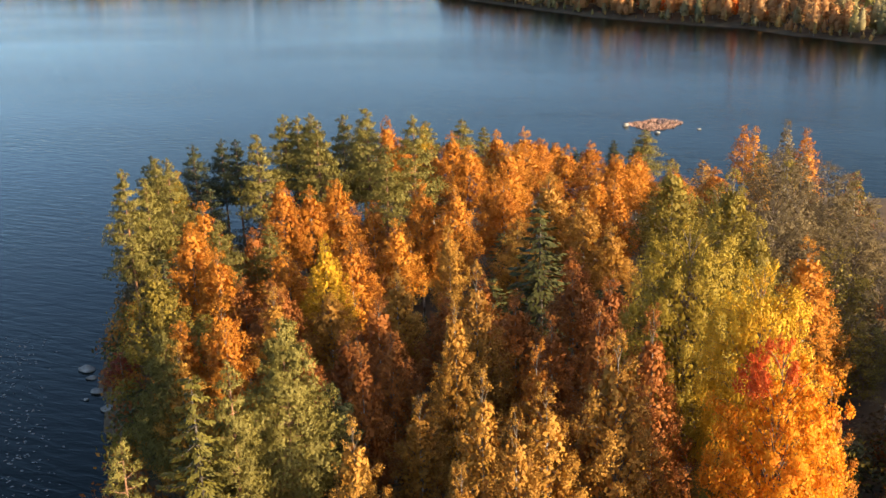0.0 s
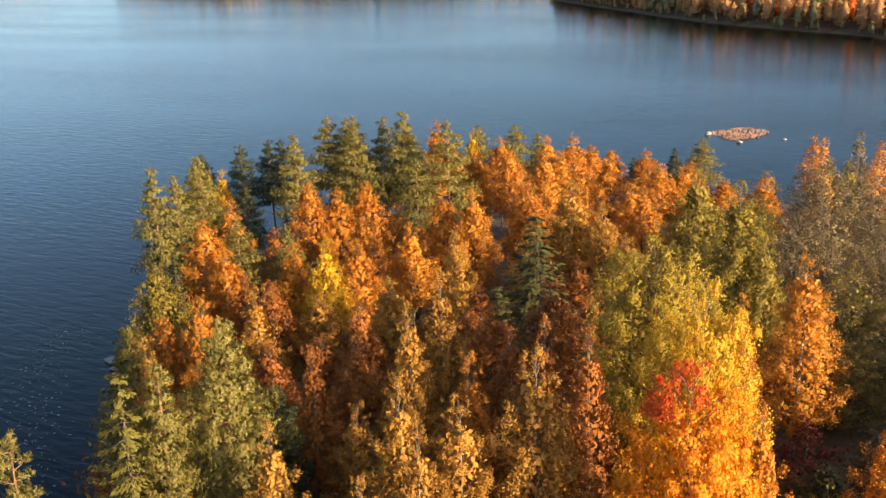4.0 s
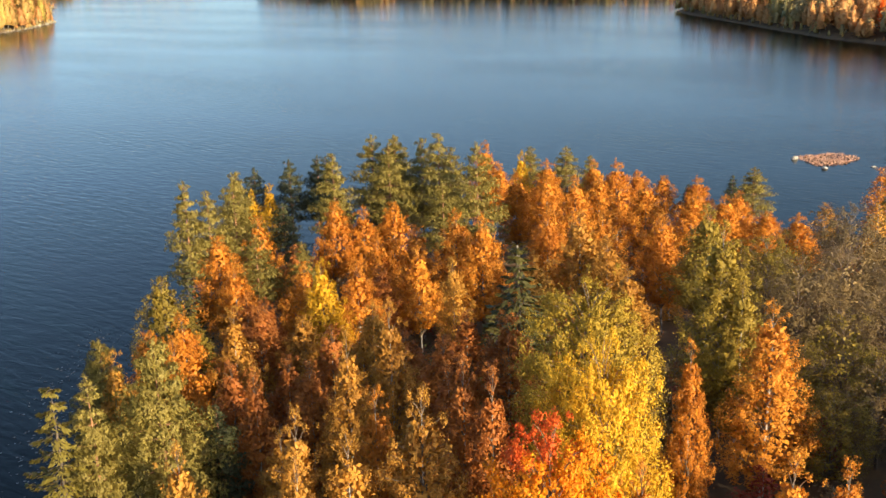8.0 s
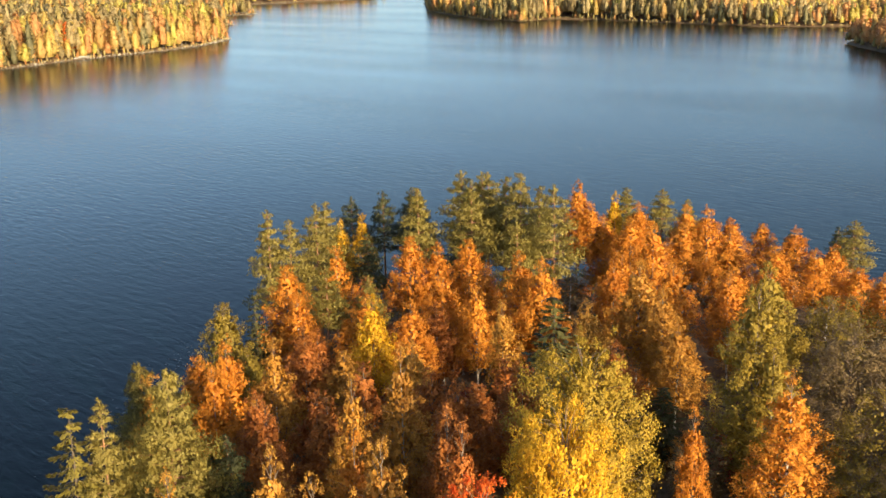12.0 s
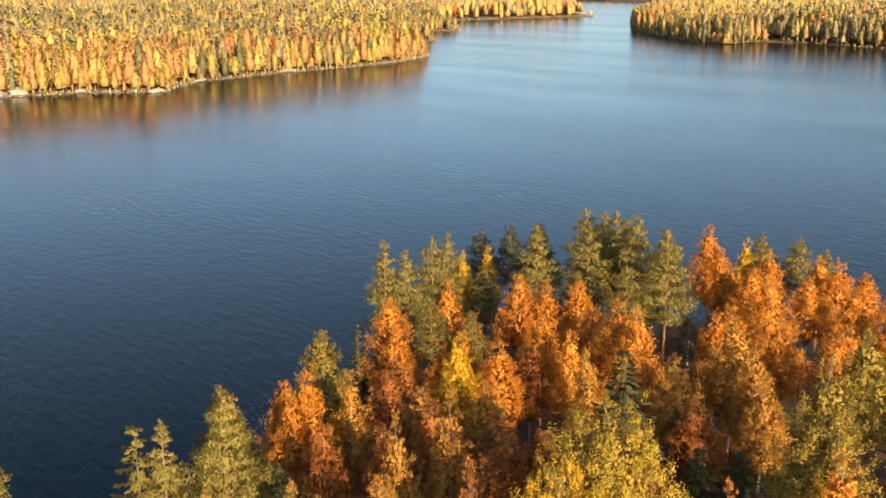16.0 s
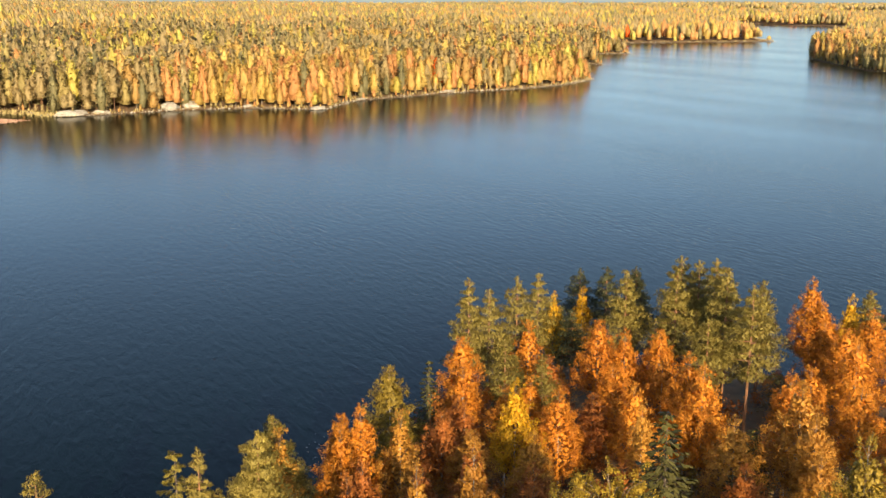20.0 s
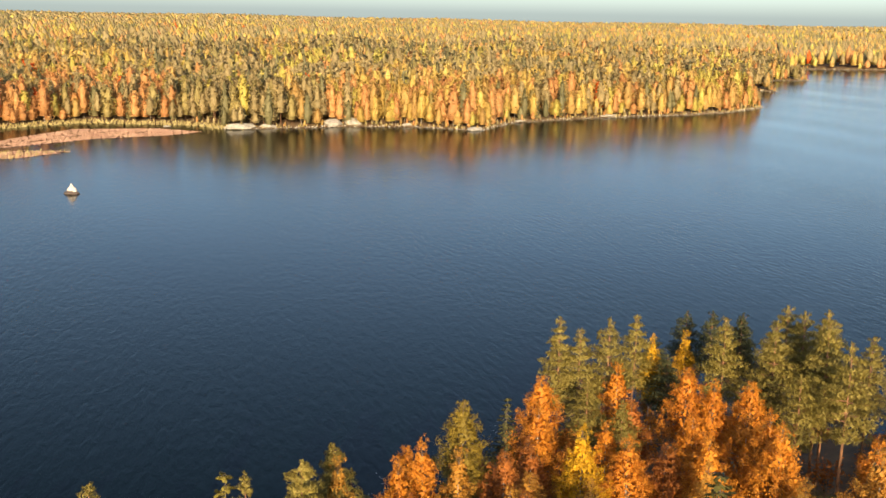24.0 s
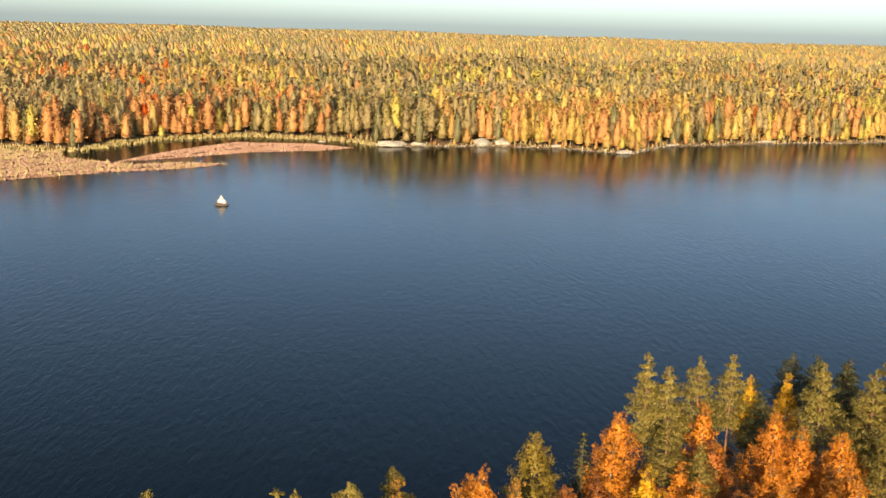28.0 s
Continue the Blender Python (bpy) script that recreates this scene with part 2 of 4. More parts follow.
def tube(path, radii, sides=6):
    """Vertices and faces of a tapered limb along a path."""
    path = np.asarray(path, float)
    verts, faces = [], []
    for k, (p, r) in enumerate(zip(path, radii)):
        d = unit(path[min(k + 1, len(path) - 1)] - path[max(k - 1, 0)])
        a = unit(np.cross(d, (0.31, 0.95, 0.05)))
        b = np.cross(d, a)
        for s in range(sides):
            q = 2 * math.pi * s / sides
            verts.append(p + r * (a * math.cos(q) + b * math.sin(q)))
    for k in range(len(path) - 1):
        for s in range(sides):
            t = (s + 1) % sides
            faces.append((k * sides + s, k * sides + t, (k + 1) * sides + t, (k + 1) * sides + s))
    return verts, faces


def tubes_mesh(name, limbs, material, sides=5):
    verts, faces = [], []
    for path, radii in limbs:
        v, f = tube(path, radii, sides)
        faces += [tuple(i + len(verts) for i in q) for q in f]
        verts += v
    return mesh_of(name, verts, faces, material, True)


# ============ the shore line and the ground ============
LAKE_NEAR = [(900, 170), (350, 160), (150, 150), (90, 143), (60, 141), (45, 147), (31, 152), (18, 149), (4, 146), (-8, 142), (-15, 134), (-22, 130),
             (-34, 128), (-37, 121), (-34, 106), (-32.3, 96), (-31, 90), (-28, 81), (-25.5, 75), (-24, 68), (-21.5, 58), (-20, 50), (-19, 42), (-24, 30), (-36, 8), (-60, -60), (-120, -200), (-250, -350)]
LAKE_WEST = [(-420, -300), (-440, -100), (-405, 20), (-386, 67), (-376, 94), (-406, 130), (-416, 173), (-384, 212), (-361, 218), (-356, 237),
             (-350, 265), (-337, 290), (-310, 310), (-330, 345), (-329, 400), (-320, 450), (-319, 490), (-331, 530), (-337, 539), (-395, 590), (-434, 645),
             (-412, 656), (-445, 685), (-498, 765), (-487, 801), (-520, 822), (-600, 900), (-608, 975), (-520, 1125), (-560, 1165), (-800, 1500), (-940, 1815)]
LAKE_EAST = [(-730, 1780), (-500, 1250), (-420, 1000), (-345, 842), (-262, 737), (-211, 699), (-197, 741), (-107, 693), (-52, 665), (-10, 668),
             (70, 690), (90, 640), (30, 610), (0, 552), (10, 522), (20, 500), (41, 450), (59, 411), (80, 380), (100, 356), (111, 327), (123, 304), (150, 285),
             (250, 270), (500, 265), (900, 300)]
LAKE = np.array(LAKE_NEAR + LAKE_WEST + LAKE_EAST, float)


def shore_distance(x, y):
    """Metres inland from the water's edge (negative on the lake), for arrays x and y."""
    x, y = np.asarray(x, float), np.asarray(y, float)
    best, inside = np.full(x.shape, 1e18), np.zeros(x.shape, bool)
    for (ax, ay), (bx, by) in zip(LAKE, np.roll(LAKE, -1, 0)):
        dx, dy = bx - ax, by - ay
        t = np.clip(((x - ax) * dx + (y - ay) * dy) / (dx * dx + dy * dy), 0, 1)
        best = np.minimum(best, (x - ax - t * dx) ** 2 + (y - ay - t * dy) ** 2)
        cross = (ay > y) != (by > y)
        inside ^= cross & (x < dx * (y - ay) / (dy if dy else 1e-9) + ax)
    d = np.sqrt(best)
    return np.where(inside, -d, d)


def ground_height(x, y):
    d = shore_distance(x, y)
    wobble = 0.8 * np.sin(x * 0.031 + 1.3) * np.sin(y * 0.027) + 0.5 * np.sin(x * 0.09 + y * 0.05)
    land = 0.25 + 1.6 * (1 - np.exp(-d / 7)) + np.clip(d - 10, 0, 1e9) * 0.012 * np.exp(-d / 900) + np.clip(wobble, -1, 1) * np.clip(d / 25, 0, 1)
    far = np.clip((np.hypot(x, y) - 900) / 3600, 0, 1)
    land = land + far * (5 + 4 * np.sin(x * 0.0016 + 0.7) * np.sin(y * 0.0013 + 0.2) + 2 * np.sin(np.arctan2(y, x) * 31))
    return np.where(d > 0, land, np.maximum(-4.0, 0.22 * d))


def steps(*spans):
    out = []
    for a, b, s in spans:
        out += list(np.arange(a, b, s))
    return np.array(out + [spans[-1][1]], float)


gx = steps((-4900, -1500, 200), (-1500, -640, 43), (-640, -430, 21), (-430, -290, 5), (-290, -60, 23), (-60, 80, 3), (80, 160, 10), (160, 1000, 70), (1000, 4900, 300))
gy = steps((-4900, -400, 300), (-400, -20, 40), (-20, 140, 4), (140, 560, 8), (560, 860, 12), (860, 1260, 25), (1260, 2000, 60), (2000, 4900, 200))
GX, GY = np.meshgrid(gx, gy)
GZ = ground_height(GX, GY)
nx, ny = len(gx), len(gy)
idx = np.arange(nx * ny).reshape(ny, nx)
faces = np.stack([idx[:-1, :-1], idx[:-1, 1:], idx[1:, 1:], idx[1:, :-1]], -1).reshape(-1, 4)
ground = new("ground", mesh_of("ground", np.stack([GX, GY, GZ], -1).reshape(-1, 3), faces.tolist(), GROUND, True))
tagged(ground, "brown autumn forest floor of leaf litter and moss", "ground", kind="structure")
water = new("water", mesh_of("water", [(-4900, -4900, 0), (4900, -4900, 0), (4900, 4900, 0), (-4900, 4900, 0)], [(0, 1, 2, 3)], WATER))
tagged(water, "dark blue lake water with fine wind ripples", "water", kind="structure")


# ============ kinds of tree ============
def profile(kind, u):
    """Crown radius, 0 to 1, at the share u of the crown's height."""
    if kind == "birch":
        return np.minimum(1, (u / 0.30 + 0.22) ** 0.6) * np.clip(1.01 - u, 0, 1) ** 0.76 * 1.3
    if kind == "round":
        v = np.where(u > 0.45, (u - 0.45) / 0.55, (0.45 - u) / 0.7)
        return np.sqrt(np.clip(1 - np.abs(v) ** 2.4, 0, 1))
    if kind == "cone":
        return np.clip((1 - u) * 1.7, 0, 1) ** 0.85
    if kind == "far":
        return np.minimum(1, (u / 0.35 + 0.45) ** 0.6) * np.clip(1.02 - u, 0, 1) ** 0.5 * 1.15
    return np.minimum(1, (u / 0.25 + 0.4) ** 0.7) * np.clip(1.03 - u, 0, 1) ** 0.88 * 1.3      # pine


def root_of(name, label, category):
    ob = new(name)
    ob.empty_display_size = 0.3
    return tagged(ob, label, category)


def bent_trunk(rng, h, r, bend=0.25):
    k = np.linspace(0, 1, 7)
    ph = rng.uniform(0, 6.28)
    side = bend * np.sin(k * 2.6) * k
    path = np.stack([side * math.cos(ph), side * math.sin(ph), k * h - 0.4 * (k == 0)], 1)
    return path, r * (1 - k) ** 0.8 + 0.015


def birch_tree(seed, h=16.0, R=2.4, base=0.28, boughs=52, leaves=40, size=0.11, kind="birch", hang=0.55, bark=None, name="birch_tree", top=None, clump=0.17, twigs=0, inner=22, core=0.22, leaf="orange"):
    """Broadleaf tree: tapered trunk, boughs that rise and then hang over, a lobe of leaves on each bough, and close foliage within."""
    rng = np.random.default_rng(seed)
    root = root_of(name, "slender birch with autumn leaves on a pale trunk", "tree")
    path, radii = bent_trunk(rng, h * (0.90 if kind == "birch" else 0.76), 0.0085 * h, 0.35)
    stem = part("trunk", tubes_mesh("trunk", [(path, radii)], bark or BIRCH_BARK, 7), root)
    crown_h = h * (1 - base)

    def stem_at(z):
        return np.stack([np.interp(z, path[:, 2], path[:, 0]), np.interp(z, path[:, 2], path[:, 1]), z], -1)

    trial = rng.uniform(0, 0.97, boughs * 12)
    u = np.sort(trial[rng.uniform(0, 1, len(trial)) < profile(kind, trial) / 1.25 * 0.7 + 0.3][:boughs])
    u[-7:] = (0.90, 0.92, 0.94, 0.955, 0.97, 0.985, 0.995)
    ang = np.arange(boughs) * 2.39996 + rng.uniform(-0.5, 0.5, boughs)
    lump = 1 + 0.09 * np.sin(ang * 2 + rng.uniform(0, 6)) + 0.08 * np.sin(ang * 3 + u * 9) + rng.uniform(-0.10, 0.06, boughs)
    reach = R * profile(kind, u) * lump
    limbs, q, tips, qo, to = [], [], [], [], []
    for k in range(boughs):
        z1 = h * base + u[k] * crown_h * 0.985
        d = np.array([math.cos(ang[k]), math.sin(ang[k]), 0.0])
        s = stem_at(np.array(max(h * base * 0.8, z1 - 0.75 * reach[k] - 0.5)))
        end = stem_at(np.array(z1)) + d * reach[k]
        crest = s * 0.42 + end * 0.58 + (0, 0, (0.20 + 0.12 * hang) * reach[k])
        limbs.append(([s, s * 0.5 + crest * 0.5 + (0, 0, 0.06 * reach[k]), crest, end], [0.035 + 0.012 * reach[k], 0.026, 0.018, 0.008]))
        wide = float(profile(kind, u[k]))
        for t in (0.70, 0.86, 1.0):
            c = s * (1 - t) ** 2 + 2 * t * (1 - t) * crest + end * t * t + rng.normal(size=3) * 0.07 * R
            n = max(5, int(leaves * rng.uniform(0.6, 1.4) * min(1.2, 0.42 + 0.8 * wide) * (0.75 + 0.35 * t)))
            spread = clump * R * (0.32 + 0.70 * wide) * rng.uniform(0.75, 1.25)
            off = rng.normal(size=(n, 3)) * spread * (0.62, 0.62, 0.62)
            off[:, 2] += 0.3 * spread - np.abs(rng.normal(size=n)) * spread * hang
            pts = c + off
            leafs = sprays(rng, pts, size * min(1.0, 0.7 + 0.5 * wide), np.tile((0.0, 0.0, -1.0), (n, 1)), 0.45 * hang, 0.65)
            axis = stem_at(np.array(h * (base + 0.30 * (1 - base))))
            out = unit((pts - axis) * (1, 1, 0.5)) + 1.0 * unit(off + (0, 0, 0.45 * spread)) + (0, 0, 0.15)
            is_top = top and u[k] > 0.88 + 0.09 * math.sin(ang[k] + 2.4)
            (tips if is_top else q).append(leafs)
            (to if is_top else qo).append(out)
    for k in range(twigs):
        b = limbs[rng.integers(0, boughs)][0]
        t = rng.uniform(0.35, 1.0)
        p = b[1] * (1 - t) + b[3] * t
        d = unit(unit((p - stem_at(np.array(p[2] - 1.2)))) + rng.normal(size=3) * 0.45)
        e = p + d * rng.uniform(0.5, 1.3) * (0.25 * R)
        limbs.append(([p, p * 0.5 + e * 0.5 + (0, 0, 0.05), e], [0.022, 0.016, 0.008]))
    tagged(part("branchwork", tubes_mesh("branchwork", limbs, TWIG, 3 if twigs else 4), stem), kind="stuff")
    # close inner foliage that lets little light through
    n = boughs * inner
    iu, ia = rng.uniform(0.0, 0.84, n), rng.uniform(0, 6.283, n)
    ir = R * profile(kind, iu) * 0.68 * np.sqrt(rng.uniform(0.05, 1, n))
    pts = stem_at(h * base + iu * crown_h) + np.stack([ir * np.cos(ia), ir * np.sin(ia), 0 * ia], 1)
    q.append(sprays(rng, pts, core, np.tile((0.0, 0.0, -1.0), (n, 1)), 0.4, 0.7))
    qo.append(np.stack([np.cos(ia), np.sin(ia), 0.9 * (iu - 0.35)], 1) + rng.normal(size=(n, 3)) * 0.3)
    part("crown", quads_mesh("crown", np.concatenate(q), LEAF[leaf], unit(np.concatenate(qo)), 0.7), root)
    if tips:
        part("crown_top", quads_mesh("crown_top", np.concatenate(tips), LEAF[top], unit(np.concatenate(to)), 0.7), root, "red leaves at the very top")
    return root


def needle_tufts(rng, centres, size, blades=7):
    """Brushes of needles: slim blades fanned upwards and outwards round each shoot."""
    c = np.repeat(centres, blades, 0)
    u = unit(rng.normal(size=(len(c), 3)) + (0, 0, 0.55))
    v = unit(np.cross(u, rng.normal(size=(len(c), 3))))
    s = (size * rng.uniform(0.6, 1.3, len(c)))[:, None]
    a = c - u * s * 0.15
    return np.stack([a - v * s * 0.04, a + u * s * 0.5 + v * s * 0.11, a + u * s, a + u * s * 0.5 - v * s * 0.11], 1)


def pine_tree(seed, h=18.0, R=2.3, base=0.42, whorls=11, tufts=17, size=0.27, leaf="pine"):
    """Scots pine: bare reddish trunk below, whorls of limbs that end in flat pads of needles with gaps between them."""
    rng = np.random.default_rng(seed)
    root = root_of("pine_tree", "tall pine with olive green needles on a reddish trunk", "tree")
    path, radii = bent_trunk(rng, h * 0.98, 0.012 * h, 0.25)
    stem = part("trunk", tubes_mesh("trunk", [(path, radii)], PINE_BARK, 7), root)
    limbs, q, o = [], [], []

    def pad(c, r, d):
        n = max(4, int(tufts * (r / 0.55) ** 1.3))
        off = unit(rng.normal(size=(n, 3))) * (rng.uniform(0.15, 1, (n, 1)) ** 0.5) * (r, r, 0.55 * r)
        q.append(needle_tufts(rng, c + off, size))
        o.append(np.repeat(unit(off + (0, 0, 0.35 * r)) + d * 0.75 + (0, 0, 0.2), 7, 0))

    for w in range(whorls):
        for b in range(5 if w < whorls - 2 else 4):
            u = min(0.985, (w + rng.uniform(0.0, 0.55)) / whorls)
            z0 = h * (base + (1 - base) * u * 0.97)
            ang = w * 0.9 + b * 1.2566 + rng.uniform(-0.4, 0.4)
            L = R * float(profile("pine", np.array(u))) * rng.uniform(0.62, 1.12) + 0.1
            rise = L * (-0.08 + 0.35 * u) + rng.uniform(-0.1, 0.2)
            s = np.array([np.interp(z0, path[:, 2], path[:, 0]), np.interp(z0, path[:, 2], path[:, 1]), z0])
            d = np.array([math.cos(ang), math.sin(ang), 0])
            side = np.array([-d[1], d[0], 0])
            mid, end = s + d * L * 0.55 + (0, 0, rise * 0.3), s + d * L + (0, 0, rise)
            limbs.append(([s, mid, end], [0.02 + 0.022 * L, 0.02, 0.008]))
            r = 0.26 * L + 0.20
            pad(end, r * rng.uniform(0.8, 1.1), d)
            if L > 0.8:
                pad(s + (end - s) * 0.68 + side * 0.27 * L + rng.normal(size=3) * 0.08, r * rng.uniform(0.7, 1.05), d)
                pad(s + (end - s) * 0.62 - side * 0.27 * L + rng.normal(size=3) * 0.08, r * rng.uniform(0.7, 1.05), d)
                pad(s + (end - s) * 0.40 + rng.normal(size=3) * 0.1, r * 0.8, d)
    tip = path[-1]
    for down, r in ((0.05, 0.26), (0.4, 0.36), (0.8, 0.46), (1.3, 0.55)):
        pad(tip - (0, 0, down), r, np.zeros(3))
    tagged(part("branchwork", tubes_mesh("branchwork", limbs, PINE_BARK, 4), stem), kind="stuff")
    part("crown", quads_mesh("crown", np.concatenate(q), LEAF[leaf], unit(np.concatenate(o)), 0.78), root)
    return root


def spruce_tree(seed, h=17.0, R=1.9, base=0.10, tiers=21, size=0.22, leaf="spruce", dense=1.0):
    """Spruce: tiers of drooping boughs that turn up at their ends, hung with short twigs, open between the tiers."""
    rng = np.random.default_rng(seed)
    root = root_of("spruce_tree", "conical spruce with drooping dark green boughs", "tree")
    path, radii = bent_trunk(rng, h * 0.93, 0.010 * h, 0.08)
    stem = part("trunk", tubes_mesh("trunk", [(path, radii)], DARK_BARK, 6), root)
    limbs, q, o = [], [], []
    for t in range(tiers):
        u = t / tiers
        count = 7 if u < 0.75 else 5
        for b in range(count):
            z0 = h * (base + (1 - base) * (u + rng.uniform(-0.25, 0.25) / tiers))
            ang = t * 1.1 + b * 6.283 / count + rng.uniform(-0.25, 0.25)
            L = R * float(profile("cone", np.array(u))) * rng.uniform(0.7, 1.15) + 0.22
            d = np.array([math.cos(ang), math.sin(ang), 0])
            s = np.array([0, 0, z0])
            mid, end = s + d * L * 0.6 - (0, 0, 0.30 * L), s + d * L - (0, 0, 0.20 * L)
            limbs.append(([s, mid, end], [0.02, 0.014, 0.006]))
            n = int((7 + 20 * L / R) * dense)
            w = rng.uniform(0.1, 1.05, n)[:, None]
            spine = s * (1 - w) ** 2 + 2 * mid * w * (1 - w) + end * w ** 2
            side = np.cross(d, (0, 0, 1)) * rng.uniform(-1, 1, (n, 1)) * (0.30 * L * (1.1 - w) + 0.05)
            pts = spine + side
            pts[:, 2] -= np.abs(side).sum(1) * 0.35 + np.abs(rng.normal(size=n)) * 0.07
            out = unit(np.tile(d, (n, 1)) + side * 0.9 + (0, 0, -0.45))
            q.append(sprays(rng, pts, size, out, 0.72, 0.40))
            o.append(np.tile(d, (n, 1)) * 0.9 + side * 0.5 + (0, 0, 0.55))
    tagged(part("branchwork", tubes_mesh("branchwork", limbs, DARK_BARK, 3), stem), kind="stuff")
    part("crown", quads_mesh("crown", np.concatenate(q), LEAF[leaf], unit(np.concatenate(o)), 0.75), root)
    return root


def bush(seed, h=2.2, R=1.4, leaf="rust", leaves=300, label="low rust-coloured bush under the trees"):
    rng = np.random.default_rng(seed)
    root = root_of("bush", label, "bush")
    n = 12
    ang = np.arange(n) * 2.4
    tips = np.stack([R * 0.7 * np.cos(ang) * rng.uniform(0.3, 1, n), R * 0.7 * np.sin(ang) * rng.uniform(0.3, 1, n), h * rng.uniform(0.5, 0.95, n)], 1)
    part("stems", tubes_mesh("stems", [([(0, 0, -0.2), tip * (0.4, 0.4, 0.6), tip], [0.03, 0.02, 0.006]) for tip in tips], TWIG, 4), root)
    c = tips[rng.integers(0, n, leaves)] + rng.normal(size=(leaves, 3)) * (0.3 * R, 0.3 * R, 0.2 * h)
    c[:, 2] = np.maximum(c[:, 2], 0.1)
    part("leaves", quads_mesh("leaves", sprays(rng, c, 0.15), LEAF[leaf]), root)
    return root


# one of each form; the rest are copies of these, standing out of sight only until they are moved to their own places
FORMS = {
    "birch": [birch_tree(10 + k, R=3.3, base=b, boughs=c, leaves=52, size=0.088, clump=0.13) for k, (b, c) in enumerate([(0.34, 66), (0.30, 60), (0.40, 62), (0.32, 68), (0.36, 58)])],
    "lowbirch": [birch_tree(15 + k, R=2.7, base=0.18, boughs=26, leaves=12, size=0.16, clump=0.20) for k in range(3)],
    "finebirch": [birch_tree(20 + k, R=3.0, base=b, boughs=104, leaves=64, size=0.062, clump=0.11, core=0.17) for k, b in enumerate((0.18, 0.22, 0.15))],
    "fineround": [birch_tree(35 + k, R=4.1, base=0.22, boughs=210, leaves=105, size=0.06, kind="round", hang=h, name="broadleaf_tree", clump=0.085, inner=30, core=0.13) for k, h in enumerate((0.35, 0.8))],
    "bare": [birch_tree(40 + k, R=3.6, base=0.18, boughs=80, leaves=46, size=0.085, kind="round", hang=0.1, name="broadleaf_tree", bark=DARK_BARK, clump=0.13, twigs=420, inner=14, core=0.16) for k in range(2)],
    "pine": [pine_tree(50 + k, R=3.1, base=b, whorls=w) for k, (b, w) in enumerate([(0.42, 10), (0.48, 9), (0.38, 11), (0.45, 9)])],
    "finepine": [pine_tree(54 + k, R=2.5, base=0.30, whorls=14, tufts=30, size=0.21) for k in range(2)],
    "bigpine": [pine_tree(56, h=17, R=3.9, base=0.40, whorls=13, tufts=30, size=0.23)],
    "spruce": [spruce_tree(60 + k, R=2.0) for k in range(2)],
    "openspruce": [spruce_tree(63, R=2.0, tiers=17, size=0.125, dense=4.0)],
    "maple": [birch_tree(70, h=17, R=3.8, base=0.20, boughs=150, leaves=90, size=0.082, kind="round", hang=0.1, leaf="maple", name="maple_tree", bark=DARK_BARK, top="red", clump=0.10, inner=30, core=0.14)],
}
FORM_RADIUS = {"birch": 3.3, "lowbirch": 2.7, "finebirch": 3.0, "fineround": 4.1, "bare": 3.6, "pine": 3.1, "finepine": 2.5, "bigpine": 3.9, "spruce": 2.0, "openspruce": 2.0, "maple": 3.8}
FORM_HEIGHT = {"pine": 18.0, "finepine": 18.0, "bigpine": 17.0, "spruce": 17.0, "openspruce": 17.0, "maple": 17.0}
LABELS = {
    ("birch", "orange"): "slender birch with glowing orange leaves on a pale trunk",
    ("birch", "yellow"): "slender birch with bright yellow leaves on a pale trunk",
    ("birch", "gold"): "slender birch with thin golden brown leaves",
    ("birch", "olive"): "birch with faded olive and yellow leaves",
    ("birch", "rust"): "shaded birch with rust brown leaves",
    ("birch", "grey"): "birch with withered grey brown leaves",
    ("birch", "lime"): "birch with lime yellow leaves on a pale trunk",
    ("round", "gold"): "broad tree with dense golden olive crown",
    ("round", "yellow"): "broad tree with dense golden yellow crown",
    ("round", "lime"): "broad tree with greenish yellow crown",
    ("round", "olive"): "broad tree with olive green and yellow crown",
    ("round", "grey"): "broad tree with withered grey brown crown",
    ("round", "orange"): "broad tree with dense orange crown",
    ("bare", "grey"): "nearly bare grey brown broadleaf tree with thin twigs",
    ("bare", "olive"): "broadleaf tree with thin olive brown leaves",
    ("bare", "gold"): "broadleaf tree with thin faded golden leaves",
    ("birch", "spruce"): "young dark green tree in the shade of the stand",
    ("bare", "rust"): "nearly bare tree with thin rust brown leaves",
    ("pine", "pine"): "tall pine with sunlit olive green needles",
    ("pine", "darkpine"): "tall pine at the water with shade put into its dark green needles",
    ("bigpine", "pine"): "broad bushy pine with olive green needles",
    ("spruce", "spruce"): "conical dark green spruce with drooping boughs",
    ("spruce", "goldspruce"): "conical spruce with drooping boughs in a sunlit golden green colour",
    ("round", "dome"): "broad dome-shaped tree with golden olive crown",
    ("birch", "crimson"): "low tree with dark crimson leaves in the shade",
    ("maple", "maple"): "maple with bright orange and yellow crown and red top",
}
planted = []
used_form = set()
plant_rng = random.Random(7)


